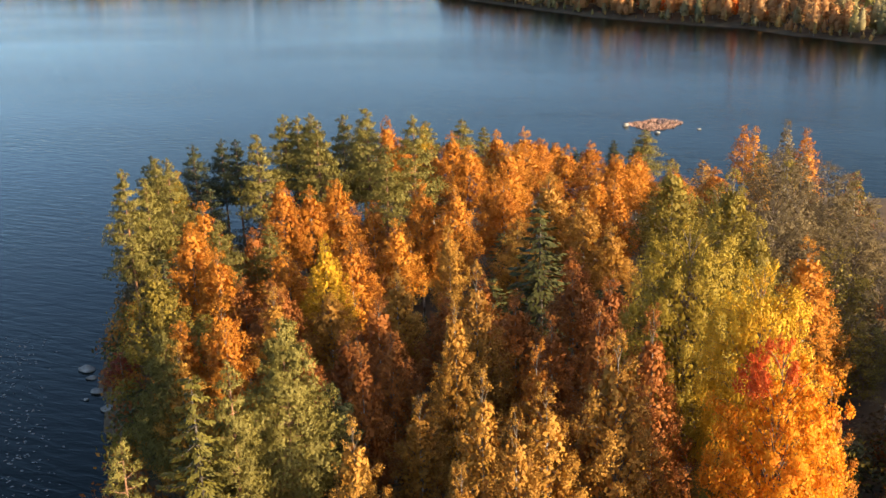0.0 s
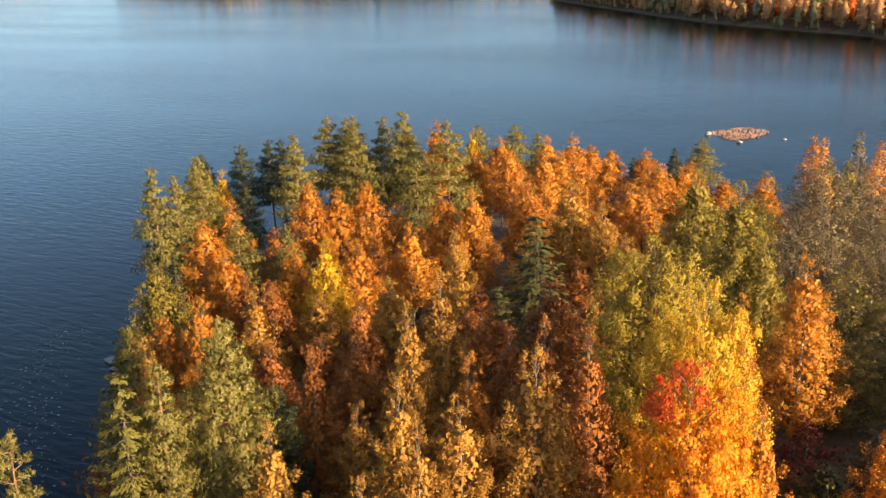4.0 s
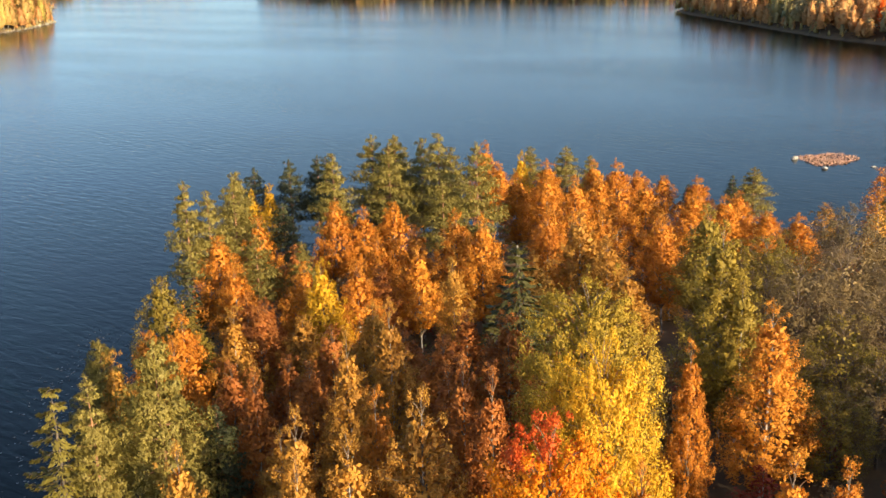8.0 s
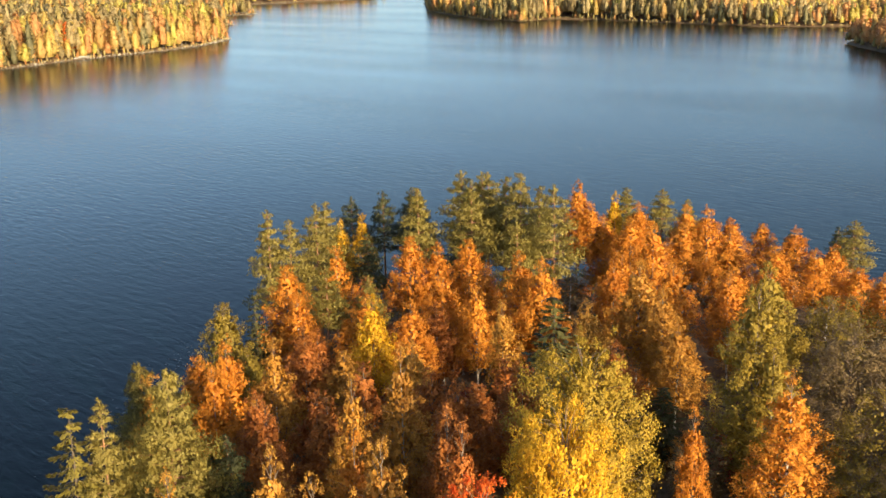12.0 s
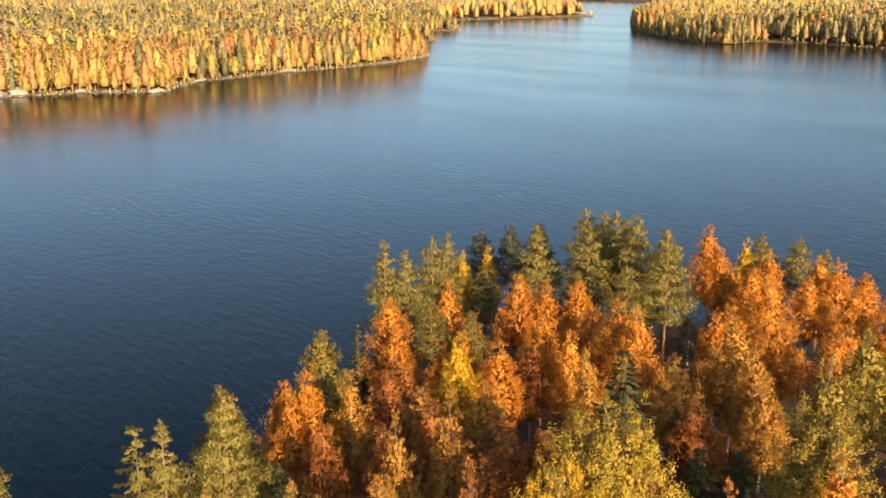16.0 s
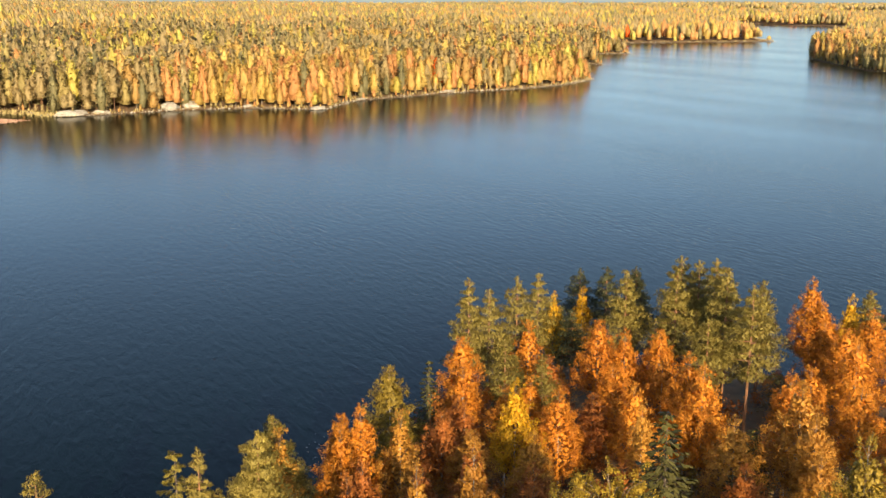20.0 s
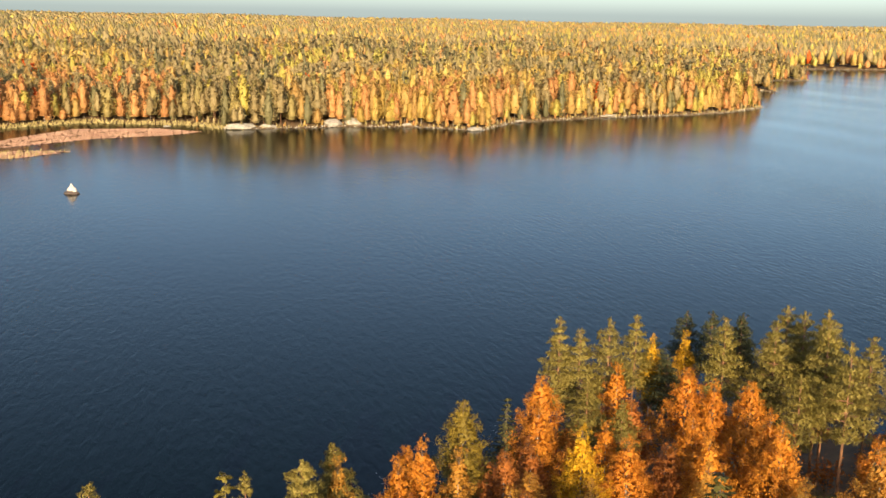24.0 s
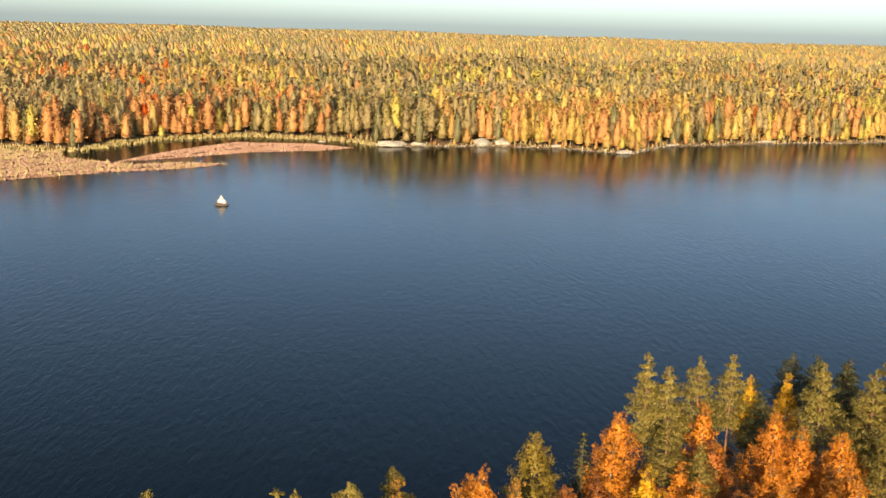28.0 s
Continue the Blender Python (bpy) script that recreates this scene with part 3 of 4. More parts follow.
def plant(form, leaf, x, y, top, radius=None, turn=None, group="trees on the wooded point", which=None):
    """A tree of that form and leaf colour at x, y, whose highest twig is top metres above the water."""
    k = plant_rng.randrange(len(FORMS[form])) if which is None else which
    src = FORMS[form][k]
    z = float(ground_height(np.array(x), np.array(y)))
    s = (top - z) / FORM_HEIGHT.get(form, 16.0)
    rz = plant_rng.uniform(0, 360) if turn is None else turn
    w = (radius or FORM_RADIUS[form] * plant_rng.uniform(0.85, 1.12)) / FORM_RADIUS[form]
    m = pose(x, y, z, 0, 0, rz) @ Matrix.Diagonal((w, w, s, 1))
    if (form, k) in used_form:
        ob = copy_thing(src, m @ Matrix.Diagonal((1 / src.scale[0], 1 / src.scale[1], 1 / src.scale[2], 1)))
    else:
        ob = src
        ob.matrix_basis = m
        used_form.add((form, k))
    for o in ob.children:
        if o.name.split(".")[0] == "crown":
            o.material_slots[0].link = "OBJECT"
            o.material_slots[0].material = LEAF[leaf]
    tagged(ob, LABELS[(form.replace("fine", "").replace("low", "").replace("open", ""), leaf)], "tree", group)
    planted.append((x, y))
    return ob


# ============ the wooded point: trees by kind (x, y, top above water, crown radius) ============
TIP_PINES = [(-29.1, 96.3, 18.0, 2.2), (-26.1, 100.9, 17.9, 2.2), (-27.6, 98.0, 16.6, 2.2), (-29.5, 108.5, 16.2, 2.1), (-19.3, 111.9, 17.8, 2.4), (-17.7, 120.5, 18.3, 2.6),
             (-12.8, 111.9, 19.0, 2.5), (-14.5, 119.0, 18.6, 2.5), (-17.1, 127.6, 16.8, 2.5), (-7.7, 113.6, 19.9, 2.7), (-10.5, 116.5, 18.7, 2.4), (-2.8, 109.6, 19.7, 2.6), (-5.6, 106.0, 16.4, 2.3),
             (-1.7, 136.8, 13.9, 2.3), (3.0, 136.9, 14.0, 2.3), (5.8, 138.2, 12.6, 1.8), (-20.0, 91.5, 14.2, 2.3), (-15.5, 92.0, 13.5, 1.7), (-9.0, 124.0, 16.2, 2.3), (26.0, 133.0, 12.6, 2.3)]
SHADED_PINES = [(-28.2, 120.7, 15.1, 2.2), (-33.4, 122.3, 13.6, 2.1), (-25.3, 122.7, 15.2, 2.0), (-23.0, 119.5, 15.8, 2.1), (-30.5, 113.0, 12.5, 2.0), (-15.0, 113.5, 14.0, 2.2), (23.7, 143.0, 9.3, 1.3), (18.2, 140.5, 8.6, 1.2), (-24.0, 108.0, 13.0, 2.0)]
TIP_ORANGE = [(-6.6, 131.6, 15.3, 2.3), (-4.4, 130.5, 12.8, 2.2), (1.5, 130.0, 13.4, 2.4), (7.2, 131.0, 13.4, 2.3), (10.4, 127.0, 14.1, 2.4), (12.6, 130.0, 12.5, 2.2), (15.0, 138.0, 10.2, 1.9), (19.5, 135.0, 10.6, 2.2), (7.2, 112.4, 15.6, 2.4),
              (19.2, 114.6, 13.7, 2.5), (14.0, 118.0, 14.0, 2.5), (3.0, 119.5, 14.2, 2.4), (22.5, 122.0, 11.5, 2.4), (29.7, 112.9, 12.1, 2.2), (27.1, 120.9, 10.2, 2.2), (-1.0, 123.0, 13.2, 2.3), (16.0, 108.0, 13.0, 2.3), (24.0, 128.0, 10.6, 2.2), (9.0, 120.5, 13.8, 2.3), (16.9, 100.8, 14.5, 2.2)]
MID_ORANGE = [(-2.0, 96.5, 15.7, 2.4), (1.2, 93.7, 16.0, 2.3), (-10.8, 105.3, 14.1, 2.4), (-12.9, 102.6, 14.1, 2.2), (-15.8, 101.5, 15.0, 2.2), (-21.4, 86.6, 15.4, 2.3), (-18.6, 84.0, 13.6, 2.2), (-22.8, 98.6, 13.9, 2.2), (-6.5, 99.5, 13.2, 2.3),
              (-14.4, 64.8, 14.5, 1.9), (-15.2, 67.8, 15.1, 2.0), (-18.1, 68.2, 13.4, 2.0), (-7.5, 84.5, 14.0, 2.3), (-12.5, 83.0, 13.2, 2.2), (-14.0, 88.5, 12.6, 2.1), (6.0, 101.0, 14.6, 2.4), (-4.0, 91.0, 13.6, 2.2), (5.5, 106.0, 13.8, 2.3), (-9.0, 94.5, 13.3, 2.3), (11.0, 105.0, 13.6, 2.3)]
YELLOW = [(-9.4, 80.5, 15.4, 2.0), (-29.6, 117.8, 12.6, 1.7), (-28.8, 110.7, 13.4, 1.5), (-2.2, 132.5, 14.0, 1.6)]
GOLD = [(0.4, 85.4, 14.6, 1.4), (9.7, 95.0, 16.4, 2.6), (12.5, 92.0, 15.0, 2.3), (-11.7, 69.2, 15.3, 2.0), (-16.3, 60.5, 15.0, 1.9), (-8.5, 74.0, 13.2, 2.1), (6.4, 90.0, 13.8, 2.2), (14.5, 89.0, 13.2, 2.2), (-3.5, 76.0, 13.6, 2.1)]
OLIVE = [(-21.9, 77.4, 14.4, 2.3), (21.0, 94.4, 17.4, 2.8), (-18.0, 75.0, 11.5, 2.2), (-20.0, 71.0, 10.0, 2.0)]
RUST = [(-5.1, 57.5, 15.8, 1.7), (8.5, 67.2, 16.6, 2.6), (4.6, 66.0, 15.4, 2.3), (11.5, 70.5, 14.6, 2.4), (-8.8, 62.5, 14.0, 2.0), (-12.2, 74.5, 13.6, 2.2), (-4.5, 70.0, 14.0, 2.3), (-6.5, 66.5, 13.0, 2.1), (0.0, 71.5, 13.4, 2.2), (3.0, 79.5, 12.2, 2.2), (-13.5, 78.5, 12.6, 2.0),
        (-7.0, 89.0, 12.4, 2.2), (-17.5, 95.5, 12.0, 2.1), (10.5, 84.5, 12.4, 2.3), (-9.0, 56.0, 12.0, 1.9), (2.5, 74.5, 11.8, 2.1), (-16.0, 80.5, 12.2, 2.1)]
GREY = [(28.2, 87.4, 15.2, 3.0), (25.9, 96.8, 14.2, 2.6), (33.2, 102.6, 15.8, 3.0), (31.5, 92.0, 14.6, 2.8), (30.5, 79.0, 13.6, 2.8), (34.5, 85.0, 14.2, 2.8), (37.5, 95.5, 15.2, 3.0), (29.5, 72.5, 10.5, 2.4), (33.0, 76.0, 11.5, 2.6), (38.5, 104.0, 14.4, 2.9), (28.0, 104.0, 12.6, 2.5), (19.0, 74.5, 11.5, 1.8)]
NEAR_FINE = {
    "gold": [(3.1, 44.4, 17.8, 1.7), (4.7, 46.9, 17.9, 2.3), (0.6, 43.6, 15.6, 1.6), (0.4, 58.8, 18.4, 1.8), (2.0, 62.6, 18.9, 2.2), (1.8, 47.7, 18.5, 2.0), (8.4, 47.6, 20.3, 2.5), (-4.8, 47.4, 16.2, 1.9), (-1.5, 53.0, 14.6, 1.9)],
    "orange": [(4.7, 51.2, 18.4, 1.8), (18.5, 47.3, 17.6, 1.6), (25.3, 49.2, 17.4, 2.3), (25.0, 70.3, 17.5, 2.8), (20.2, 64.6, 16.8, 1.4), (-9.2, 47.8, 11.5, 1.3), (27.8, 51.5, 16.2, 2.1)],
    "rust": [(8.5, 55.0, 18.8, 2.0), (10.9, 51.8, 19.8, 2.0), (6.2, 60.0, 16.4, 2.1), (-3.6, 62.5, 14.6, 2.0)],
    "olive": [(22.2, 78.5, 20.6, 2.9), (23.4, 76.0, 17.2, 2.2), (13.0, 47.0, 15.0, 1.6), (19.0, 54.0, 13.0, 1.6)],
}
for leaf, form, spots in (("pine", "pine", TIP_PINES), ("darkpine", "pine", SHADED_PINES), ("orange", "birch", TIP_ORANGE), ("orange", "birch", MID_ORANGE), ("yellow", "birch", YELLOW),
                          ("gold", "birch", GOLD), ("olive", "birch", OLIVE), ("rust", "birch", RUST)):
    for x, y, top, r in spots:
        plant(form, leaf, x, y, top, r * (1.16 if form == "birch" else 1.06))
for k, (x, y, top, r) in enumerate(GREY):
    plant("bare", ("grey", "olive", "grey")[k % 3], x, y, top, r * 1.05)
for leaf, spots in NEAR_FINE.items():
    for x, y, top, r in spots:
        plant("finebirch", leaf, x, y, top, r * 1.14)
plant("fineround", "dome", 14.6, 60.2, 21.7, 3.7, which=0)
plant("fineround", "yellow", 16.4, 51.6, 21.9, 2.8, which=1)
plant("maple", "maple", 15.0, 43.6, 20.9, 2.75, turn=0)
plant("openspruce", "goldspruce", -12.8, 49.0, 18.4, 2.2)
plant("spruce", "spruce", 7.4, 77.9, 18.4, 2.8)
for x, y, top in ((4.0, 84.0, 10.5), (9.5, 73.0, 10.0), (1.5, 80.0, 9.5), (12.5, 80.5, 10.5), (5.5, 95.5, 11.0), (14.5, 84.0, 9.5), (8.0, 87.5, 10.0)):
    plant("spruce", "spruce", x, y, top, 1.9)
plant("spruce", "spruce", -22.9, 83.7, 13.4, 1.4)
plant("bigpine", "pine", -8.7, 53.0, 19.4, 2.9)
plant("bigpine", "pine", -17.1, 60.4, 15.9, 2.2)
plant("finepine", "pine", -11.1, 49.7, 18.5, 1.9)
plant("finepine", "pine", -13.4, 39.8, 19.4, 2.2)
plant("finepine", "darkpine", -17.6, 62.5, 13.0, 1.8)
plant("finepine", "darkpine", -6.4, 55.2, 14.5, 1.9)

for x, y, top in ((24.0, 46.5, 9.5), (27.0, 47.8, 9.0), (22.2, 49.0, 8.5), (29.5, 50.2, 9.0), (31.5, 54.0, 9.5)):
    plant("lowbirch", "rust", x, y, top, 2.6)

plant("lowbirch", "crimson", -5.8, 98.5, 8.2, 2.2)
plant("lowbirch", "crimson", -27.6, 84.3, 4.6, 1.9)
plant("lowbirch", "crimson", 29.6, 76.5, 6.6, 2.2)

# lower trees that fill the stand between the tall ones
fill = random.Random(5)
count = 0
for k in range(9000):
    if count >= 140:
        break
    x, y = (fill.uniform(-20, 45), fill.uniform(36, 90)) if k % 2 else (fill.uniform(-38, 62), fill.uniform(36, 148))
    if float(shore_distance(np.array(x), np.array(y))) < 2.2 or min((x - a) ** 2 + (y - b) ** 2 for a, b in planted) < 5.5:
        continue
    far_side = x > 27 and y < 118
    leaf = fill.choice(["grey", "grey", "rust", "olive"]) if far_side else fill.choice(["olive", "rust", "rust", "orange", "rust", "crimson", "spruce"] if y < 105 and x < 27 else ["olive", "orange", "gold", "grey"])
    top = fill.uniform(4.5, 8.0) if y < 118 else fill.uniform(5.0, 8.0)
    if x > 36:
        top += 4.5
    plant("lowbirch", leaf, x, y, top, fill.uniform(2.0, 2.8))
    count += 1

# bushes on the floor and along the bank
first_bush = bush(80)
bush_used = False
bank_line = [(-37, 121), (-34, 106), (-32.3, 96), (-31, 90), (-28, 81), (-25.5, 75), (-24, 68), (-21.5, 58), (-20, 50)]
bank_spots = [(ax + (bx - ax) * t / 6 + fill.uniform(0.9, 2.6), ay + (by - ay) * t / 6) for (ax, ay), (bx, by) in zip(bank_line, bank_line[1:]) for t in range(6)]
for k in range(170):
    x, y = bank_spots[k] if k < len(bank_spots) else (fill.uniform(17, 38), fill.uniform(41, 64)) if k > 132 else (fill.uniform(-38, 40), fill.uniform(40, 146))
    if k >= len(bank_spots) and float(shore_distance(np.array(x), np.array(y))) < 0.8:
        continue
    z = float(ground_height(np.array(x), np.array(y)))
    s = fill.uniform(0.7, 1.5) if bush_used else 1.0
    m = pose(x, y, z, 0, 0, fill.uniform(0, 360)) @ Matrix.Diagonal((s, s, s, 1))
    ob = copy_thing(first_bush, m) if bush_used else first_bush
    if not bush_used:
        ob.matrix_basis, bush_used = m, True
    tint = fill.choice(["rust", "rust", "olive", "orange", "spruce", "grey"])
    for o in ob.children:
        if o.name.split(".")[0] == "leaves":
            o.material_slots[0].link = "OBJECT"
            o.material_slots[0].material = LEAF[tint]
    tagged(ob, {"rust": "low rust-coloured bush under the trees", "olive": "low olive green bush under the trees", "orange": "low orange bush under the trees",
                "spruce": "low dark green juniper bush under the trees", "grey": "low withered brown bush under the trees"}[tint], group="bushes under the trees")


# ============ the woods beyond the water ============
def far_crown(rng, kind, wide, rings, sides, leaves, size):
    """A unit tree (1 m high, to be stretched): a lumpy inner body and loose leaf sprays over it. Gives corners, triangles and the way each corner faces."""
    low, girth = {"birch": (0.16, 0.125), "pine": (0.30, 0.115), "cone": (0.06, 0.11)}[kind]
    kind = "cone" if kind == "cone" else "far"
    R = girth * wide
    u = np.linspace(0, 1, rings)
    v, f, o = [], [], []
    for k in range(rings):
        for i in range(sides):
            a = (i + 0.5 * (k % 2)) * 2 * math.pi / sides
            r = R * (0.70 if leaves else 1.0) * (float(profile(kind, np.array(min(u[k], 0.985)))) if k else 0.95) * rng.uniform(0.78, 1.18)
            r *= 0.06 if k == rings - 1 else 1.0
            v.append((r * math.cos(a), r * math.sin(a), low + (0.98 - low) * u[k]))
            o.append((math.cos(a), math.sin(a), 0.15 + 1.5 * (u[k] - 0.45)))
    for k in range(rings - 1):
        for i in range(sides):
            j = (i + 1) % sides
            f += [(k * sides + i, k * sides + j, (k + 1) * sides + j), (k * sides + i, (k + 1) * sides + j, (k + 1) * sides + i)]
    v, f, o = np.array(v), np.array(f), unit(np.array(o))
    if leaves:
        h = rng.uniform(0.02, 1, leaves) ** 0.85
        a = rng.uniform(0, 6.283, leaves)
        lobes = 1 + 0.16 * np.sin(a * 3 + h * 14) + 0.12 * np.sin(a * 2 - h * 23)
        r = R * np.maximum(profile(kind, np.minimum(h, 0.985)), 0.06) * lobes * rng.uniform(0.6, 1.15, leaves)
        c = np.stack([r * np.cos(a), r * np.sin(a), low + (0.99 - low) * h], 1)
        leaf = sprays(rng, c, size, np.tile((0.0, 0.0, -1.0), (leaves, 1)), 0.3, 0.7)
        out = unit(np.stack([np.cos(a), np.sin(a), 0.15 + 1.5 * (h - 0.45)], 1) + rng.normal(size=(leaves, 3)) * 0.7)
        flat = np.cross(leaf[:, 2] - leaf[:, 0], leaf[:, 3] - leaf[:, 1])
        leaf = np.where(((flat * out).sum(-1) < 0)[:, None, None], leaf[:, ::-1], leaf)
        first = len(v) + 4 * np.arange(leaves)[:, None]
        f = np.concatenate([f, first + (0, 1, 2), first + (0, 2, 3)])
        v, o = np.concatenate([v, leaf.reshape(-1, 3)]), np.concatenate([o, np.repeat(out, 4, 0)])
    return v, f, o


def far_trunk(r):
    v = [(math.cos(a) * q, math.sin(a) * q, z) for z, q in ((-0.03, r), (0.6, r * 0.6)) for a in (0.0, 2.1, 4.2)]
    v = np.array(v)
    return v, np.array([(0, 1, 4), (0, 4, 3), (1, 2, 5), (1, 5, 4), (2, 0, 3), (2, 3, 5)]), unit(v * (1, 1, 0))


def woods(name, label, rng, spots, heights, template, material):
    """One mass of far trees from a few unit trees, each turned, stretched and widened."""
    co, fa, no, tint, base = [], [], [], [], 0
    pick = rng.integers(0, len(template), len(spots))
    z = ground_height(spots[:, 0], spots[:, 1])
    for k, (t, f, o) in enumerate(template):
        sel = pick == k
        if not sel.any():
            continue
        p, h = spots[sel], heights[sel]
        a = rng.uniform(0, 6.283, len(p))
        w = ((0.45 * h + 9.0) * rng.uniform(0.85, 1.2, len(p)))[:, None] if name.endswith("woods") else (h * rng.uniform(0.8, 1.25, len(p)))[:, None]
        ca, sa = np.cos(a)[:, None], np.sin(a)[:, None]
        x = (t[None, :, 0] * ca - t[None, :, 1] * sa) * w + p[:, 0, None]
        y = (t[None, :, 0] * sa + t[None, :, 1] * ca) * w + p[:, 1, None]
        co.append(np.stack([x, y, t[None, :, 2] * h[:, None] + z[sel][:, None]], -1).reshape(-1, 3))
        no.append(np.stack([o[None, :, 0] * ca - o[None, :, 1] * sa, o[None, :, 0] * sa + o[None, :, 1] * ca, np.repeat(o[None, :, 2], len(p), 0)], -1).reshape(-1, 3))
        tint.append(np.repeat(rng.uniform(0, 1, len(p)), len(t)))
        fa.append((f[None] + (np.arange(len(p)) * len(t))[:, None, None] + base).reshape(-1, 3))
        base += len(p) * len(t)
    if not co:
        return
    co, fa = np.concatenate(co), np.concatenate(fa)
    me = bpy.data.meshes.new(name)
    me.vertices.add(len(co))
    me.vertices.foreach_set("co", np.ascontiguousarray(co, dtype=np.float32).ravel())
    me.loops.add(3 * len(fa))
    me.loops.foreach_set("vertex_index", fa.astype(np.int32).ravel())
    me.polygons.add(len(fa))
    me.polygons.foreach_set("loop_start", np.arange(0, 3 * len(fa), 3, dtype=np.int32))
    me.materials.append(material)
    me.update(calc_edges=True)
    me.shade_smooth()
    me.normals_split_custom_set_from_vertices(np.concatenate(no))
    me.attributes.new("tint", "FLOAT", "POINT").data.foreach_set("value", np.concatenate(tint).astype(np.float32))
    tagged(new(name, me), label, "woods", kind="stuff")


def scatter(rng, x0, x1, y0, y1, step, near, far):
    """Spots on a shaken grid, between near and far metres inland, inside what the flight looks over."""
    gx, gy = np.meshgrid(np.arange(x0, x1, step), np.arange(y0, y1, step))
    p = np.stack([gx.ravel(), gy.ravel()], 1) + rng.uniform(-0.48, 0.48, (gx.size, 2)) * step
    d = shore_distance(p[:, 0], p[:, 1])
    head = np.degrees(np.arctan2(-(p[:, 0] - 30), p[:, 1] - 10))
    keep = (d > near) & (d <= far) & (head > -25) & (head < 88) & (np.hypot(p[:, 0], p[:, 1]) > 170) & (np.hypot(p[:, 0], p[:, 1]) < 4800)
    return p[keep], d[keep]


KINDS = [("yellow", "yellow_birch_woods"), ("orange", "orange_birch_woods"), ("lime", "lime_birch_woods"), ("gold", "golden_birch_woods"), ("pine", "pine_woods"), ("spruce", "spruce_woods"), ("olive", "olive_woods"), ("red", "red_maple_woods")]
WOOD_LABEL = {"yellow": "distant yellow birches in mixed autumn forest", "orange": "distant orange birches along the lake shore", "lime": "distant lime yellow aspens in forest",
              "gold": "distant golden birches in mixed forest", "pine": "distant olive brown pines in mixed forest", "spruce": "distant dark spruces in mixed forest", "olive": "distant olive green broadleaf trees", "red": "scattered distant red maples in forest"}


def mixture(rng, p, d):
    """Which kind grows at each spot: stands that change over tens of metres, orange nearer the water."""
    s = np.sin(p[:, 0] * 0.021 + 1.7) + np.sin(p[:, 1] * 0.036 + p[:, 0] * 0.011) + 0.9 * np.sin(p[:, 0] * 0.05 - p[:, 1] * 0.063) + 0.6 * np.sin(p[:, 0] * 0.13 + p[:, 1] * 0.15)
    bay = ((p[:, 1] < 215) & (p[:, 0] < -370)) | ((p[:, 0] > -60) & (p[:, 1] < 560))
    shore = np.exp(-d / 40)
    leafy = np.clip(0.36 + 0.33 * s + 0.18 * shore + 0.24 * bay, 0.05, 0.92)
    leafy = np.where(d > 1300, leafy * 0.55, leafy)
    r, r2 = rng.uniform(0, 1, len(p)), rng.uniform(0, 1, len(p))
    lime = np.clip(0.34 + 0.34 * np.sin(p[:, 0] * 0.017 + p[:, 1] * 0.013), 0.02, 0.6)
    orange = np.clip(np.where(bay, 0.7, 0.22) * shore + 0.14 + 0.2 * bay, 0, 0.85)
    red = 0.004 + 0.02 * bay
    bro = np.where(r2 < red, 7, np.where(r2 < red + orange, 1, np.where(r2 < red + orange + (1 - orange) * 0.35, 3, np.where(r2 < 1 - lime * (1 - orange), 0, 2))))
    con = np.where(r2 < 0.60, 4, np.where(r2 < 0.80, 5, 6))
    return np.where(r < leafy, bro, con)


wr = np.random.default_rng(11)
for band, step, near, far, box, wide, rings, sides, clumps, size in (
        ("west front", 4.0, 1.2, 26, (-460, -290, 20, 620), 1.45, 6, 5, 230, 0.030),
        ("front", 4.6, 1.2, 26, (-700, 420, 200, 900), 1.45, 5, 5, 90, 0.040),
        ("west inner", 5.0, 26, 150, (-620, -290, 0, 620), 1.6, 5, 5, 80, 0.042),
        ("inner", 7.0, 26, 300, (-1000, 420, 200, 900), 1.8, 4, 5, 18, 0.065),
        ("deep", 6.6, 150, 420, (-1000, -290, -60, 620), 1.8, 4, 5, 22, 0.062),
        ("back", 11.0, 300, 1400, (-2100, 700, -100, 2300), 2.0, 4, 5, 0, 0.1),
        ("outer", 10.0, 1.5, 300, (-1000, 420, 900, 2300), 1.7, 4, 5, 0, 0.1),
        ("horizon", 28, 1400, 9999, (-4700, 2800, -200, 4700), 3.6, 4, 5, 0, 0.2)):
    spots, inland = scatter(wr, *box, step, near, far)
    west = (spots[:, 0] < -290) & (spots[:, 1] < 620)
    if band in ("front", "inner"):
        spots, inland = spots[~west], inland[~west]
    if band == "back":
        ok = ~west | (inland > 420)
        spots, inland = spots[ok], inland[ok]
    which = mixture(wr, spots, inland)
    tall = 16.5 + 2.2 * np.sin(spots[:, 0] * 0.03) + wr.normal(size=len(spots)) * 2.6
    tall *= 1 - np.exp(-inland / 11.0) * wr.uniform(0.1, 0.85, len(spots))
    tall = np.clip(np.where(spots[:, 0] > -60, tall * 0.75, tall), 3.5, 24)
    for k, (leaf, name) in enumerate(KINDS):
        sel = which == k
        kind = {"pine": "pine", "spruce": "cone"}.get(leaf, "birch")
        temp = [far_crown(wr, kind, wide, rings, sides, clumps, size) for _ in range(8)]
        # the far leaf colours have the distance haze mixed in
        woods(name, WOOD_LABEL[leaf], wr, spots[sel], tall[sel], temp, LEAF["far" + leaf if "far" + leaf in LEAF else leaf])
    if "front" in band:
        sel = which < 4
        woods("birch_trunks", "distant pale birch trunks along the shore", wr, spots[sel], tall[sel], [far_trunk(0.007)], BIRCH_BARK)
        woods("pine_trunks", "distant reddish pine trunks along the shore", wr, spots[~sel], tall[~sel], [far_trunk(0.008)], PINE_BARK)

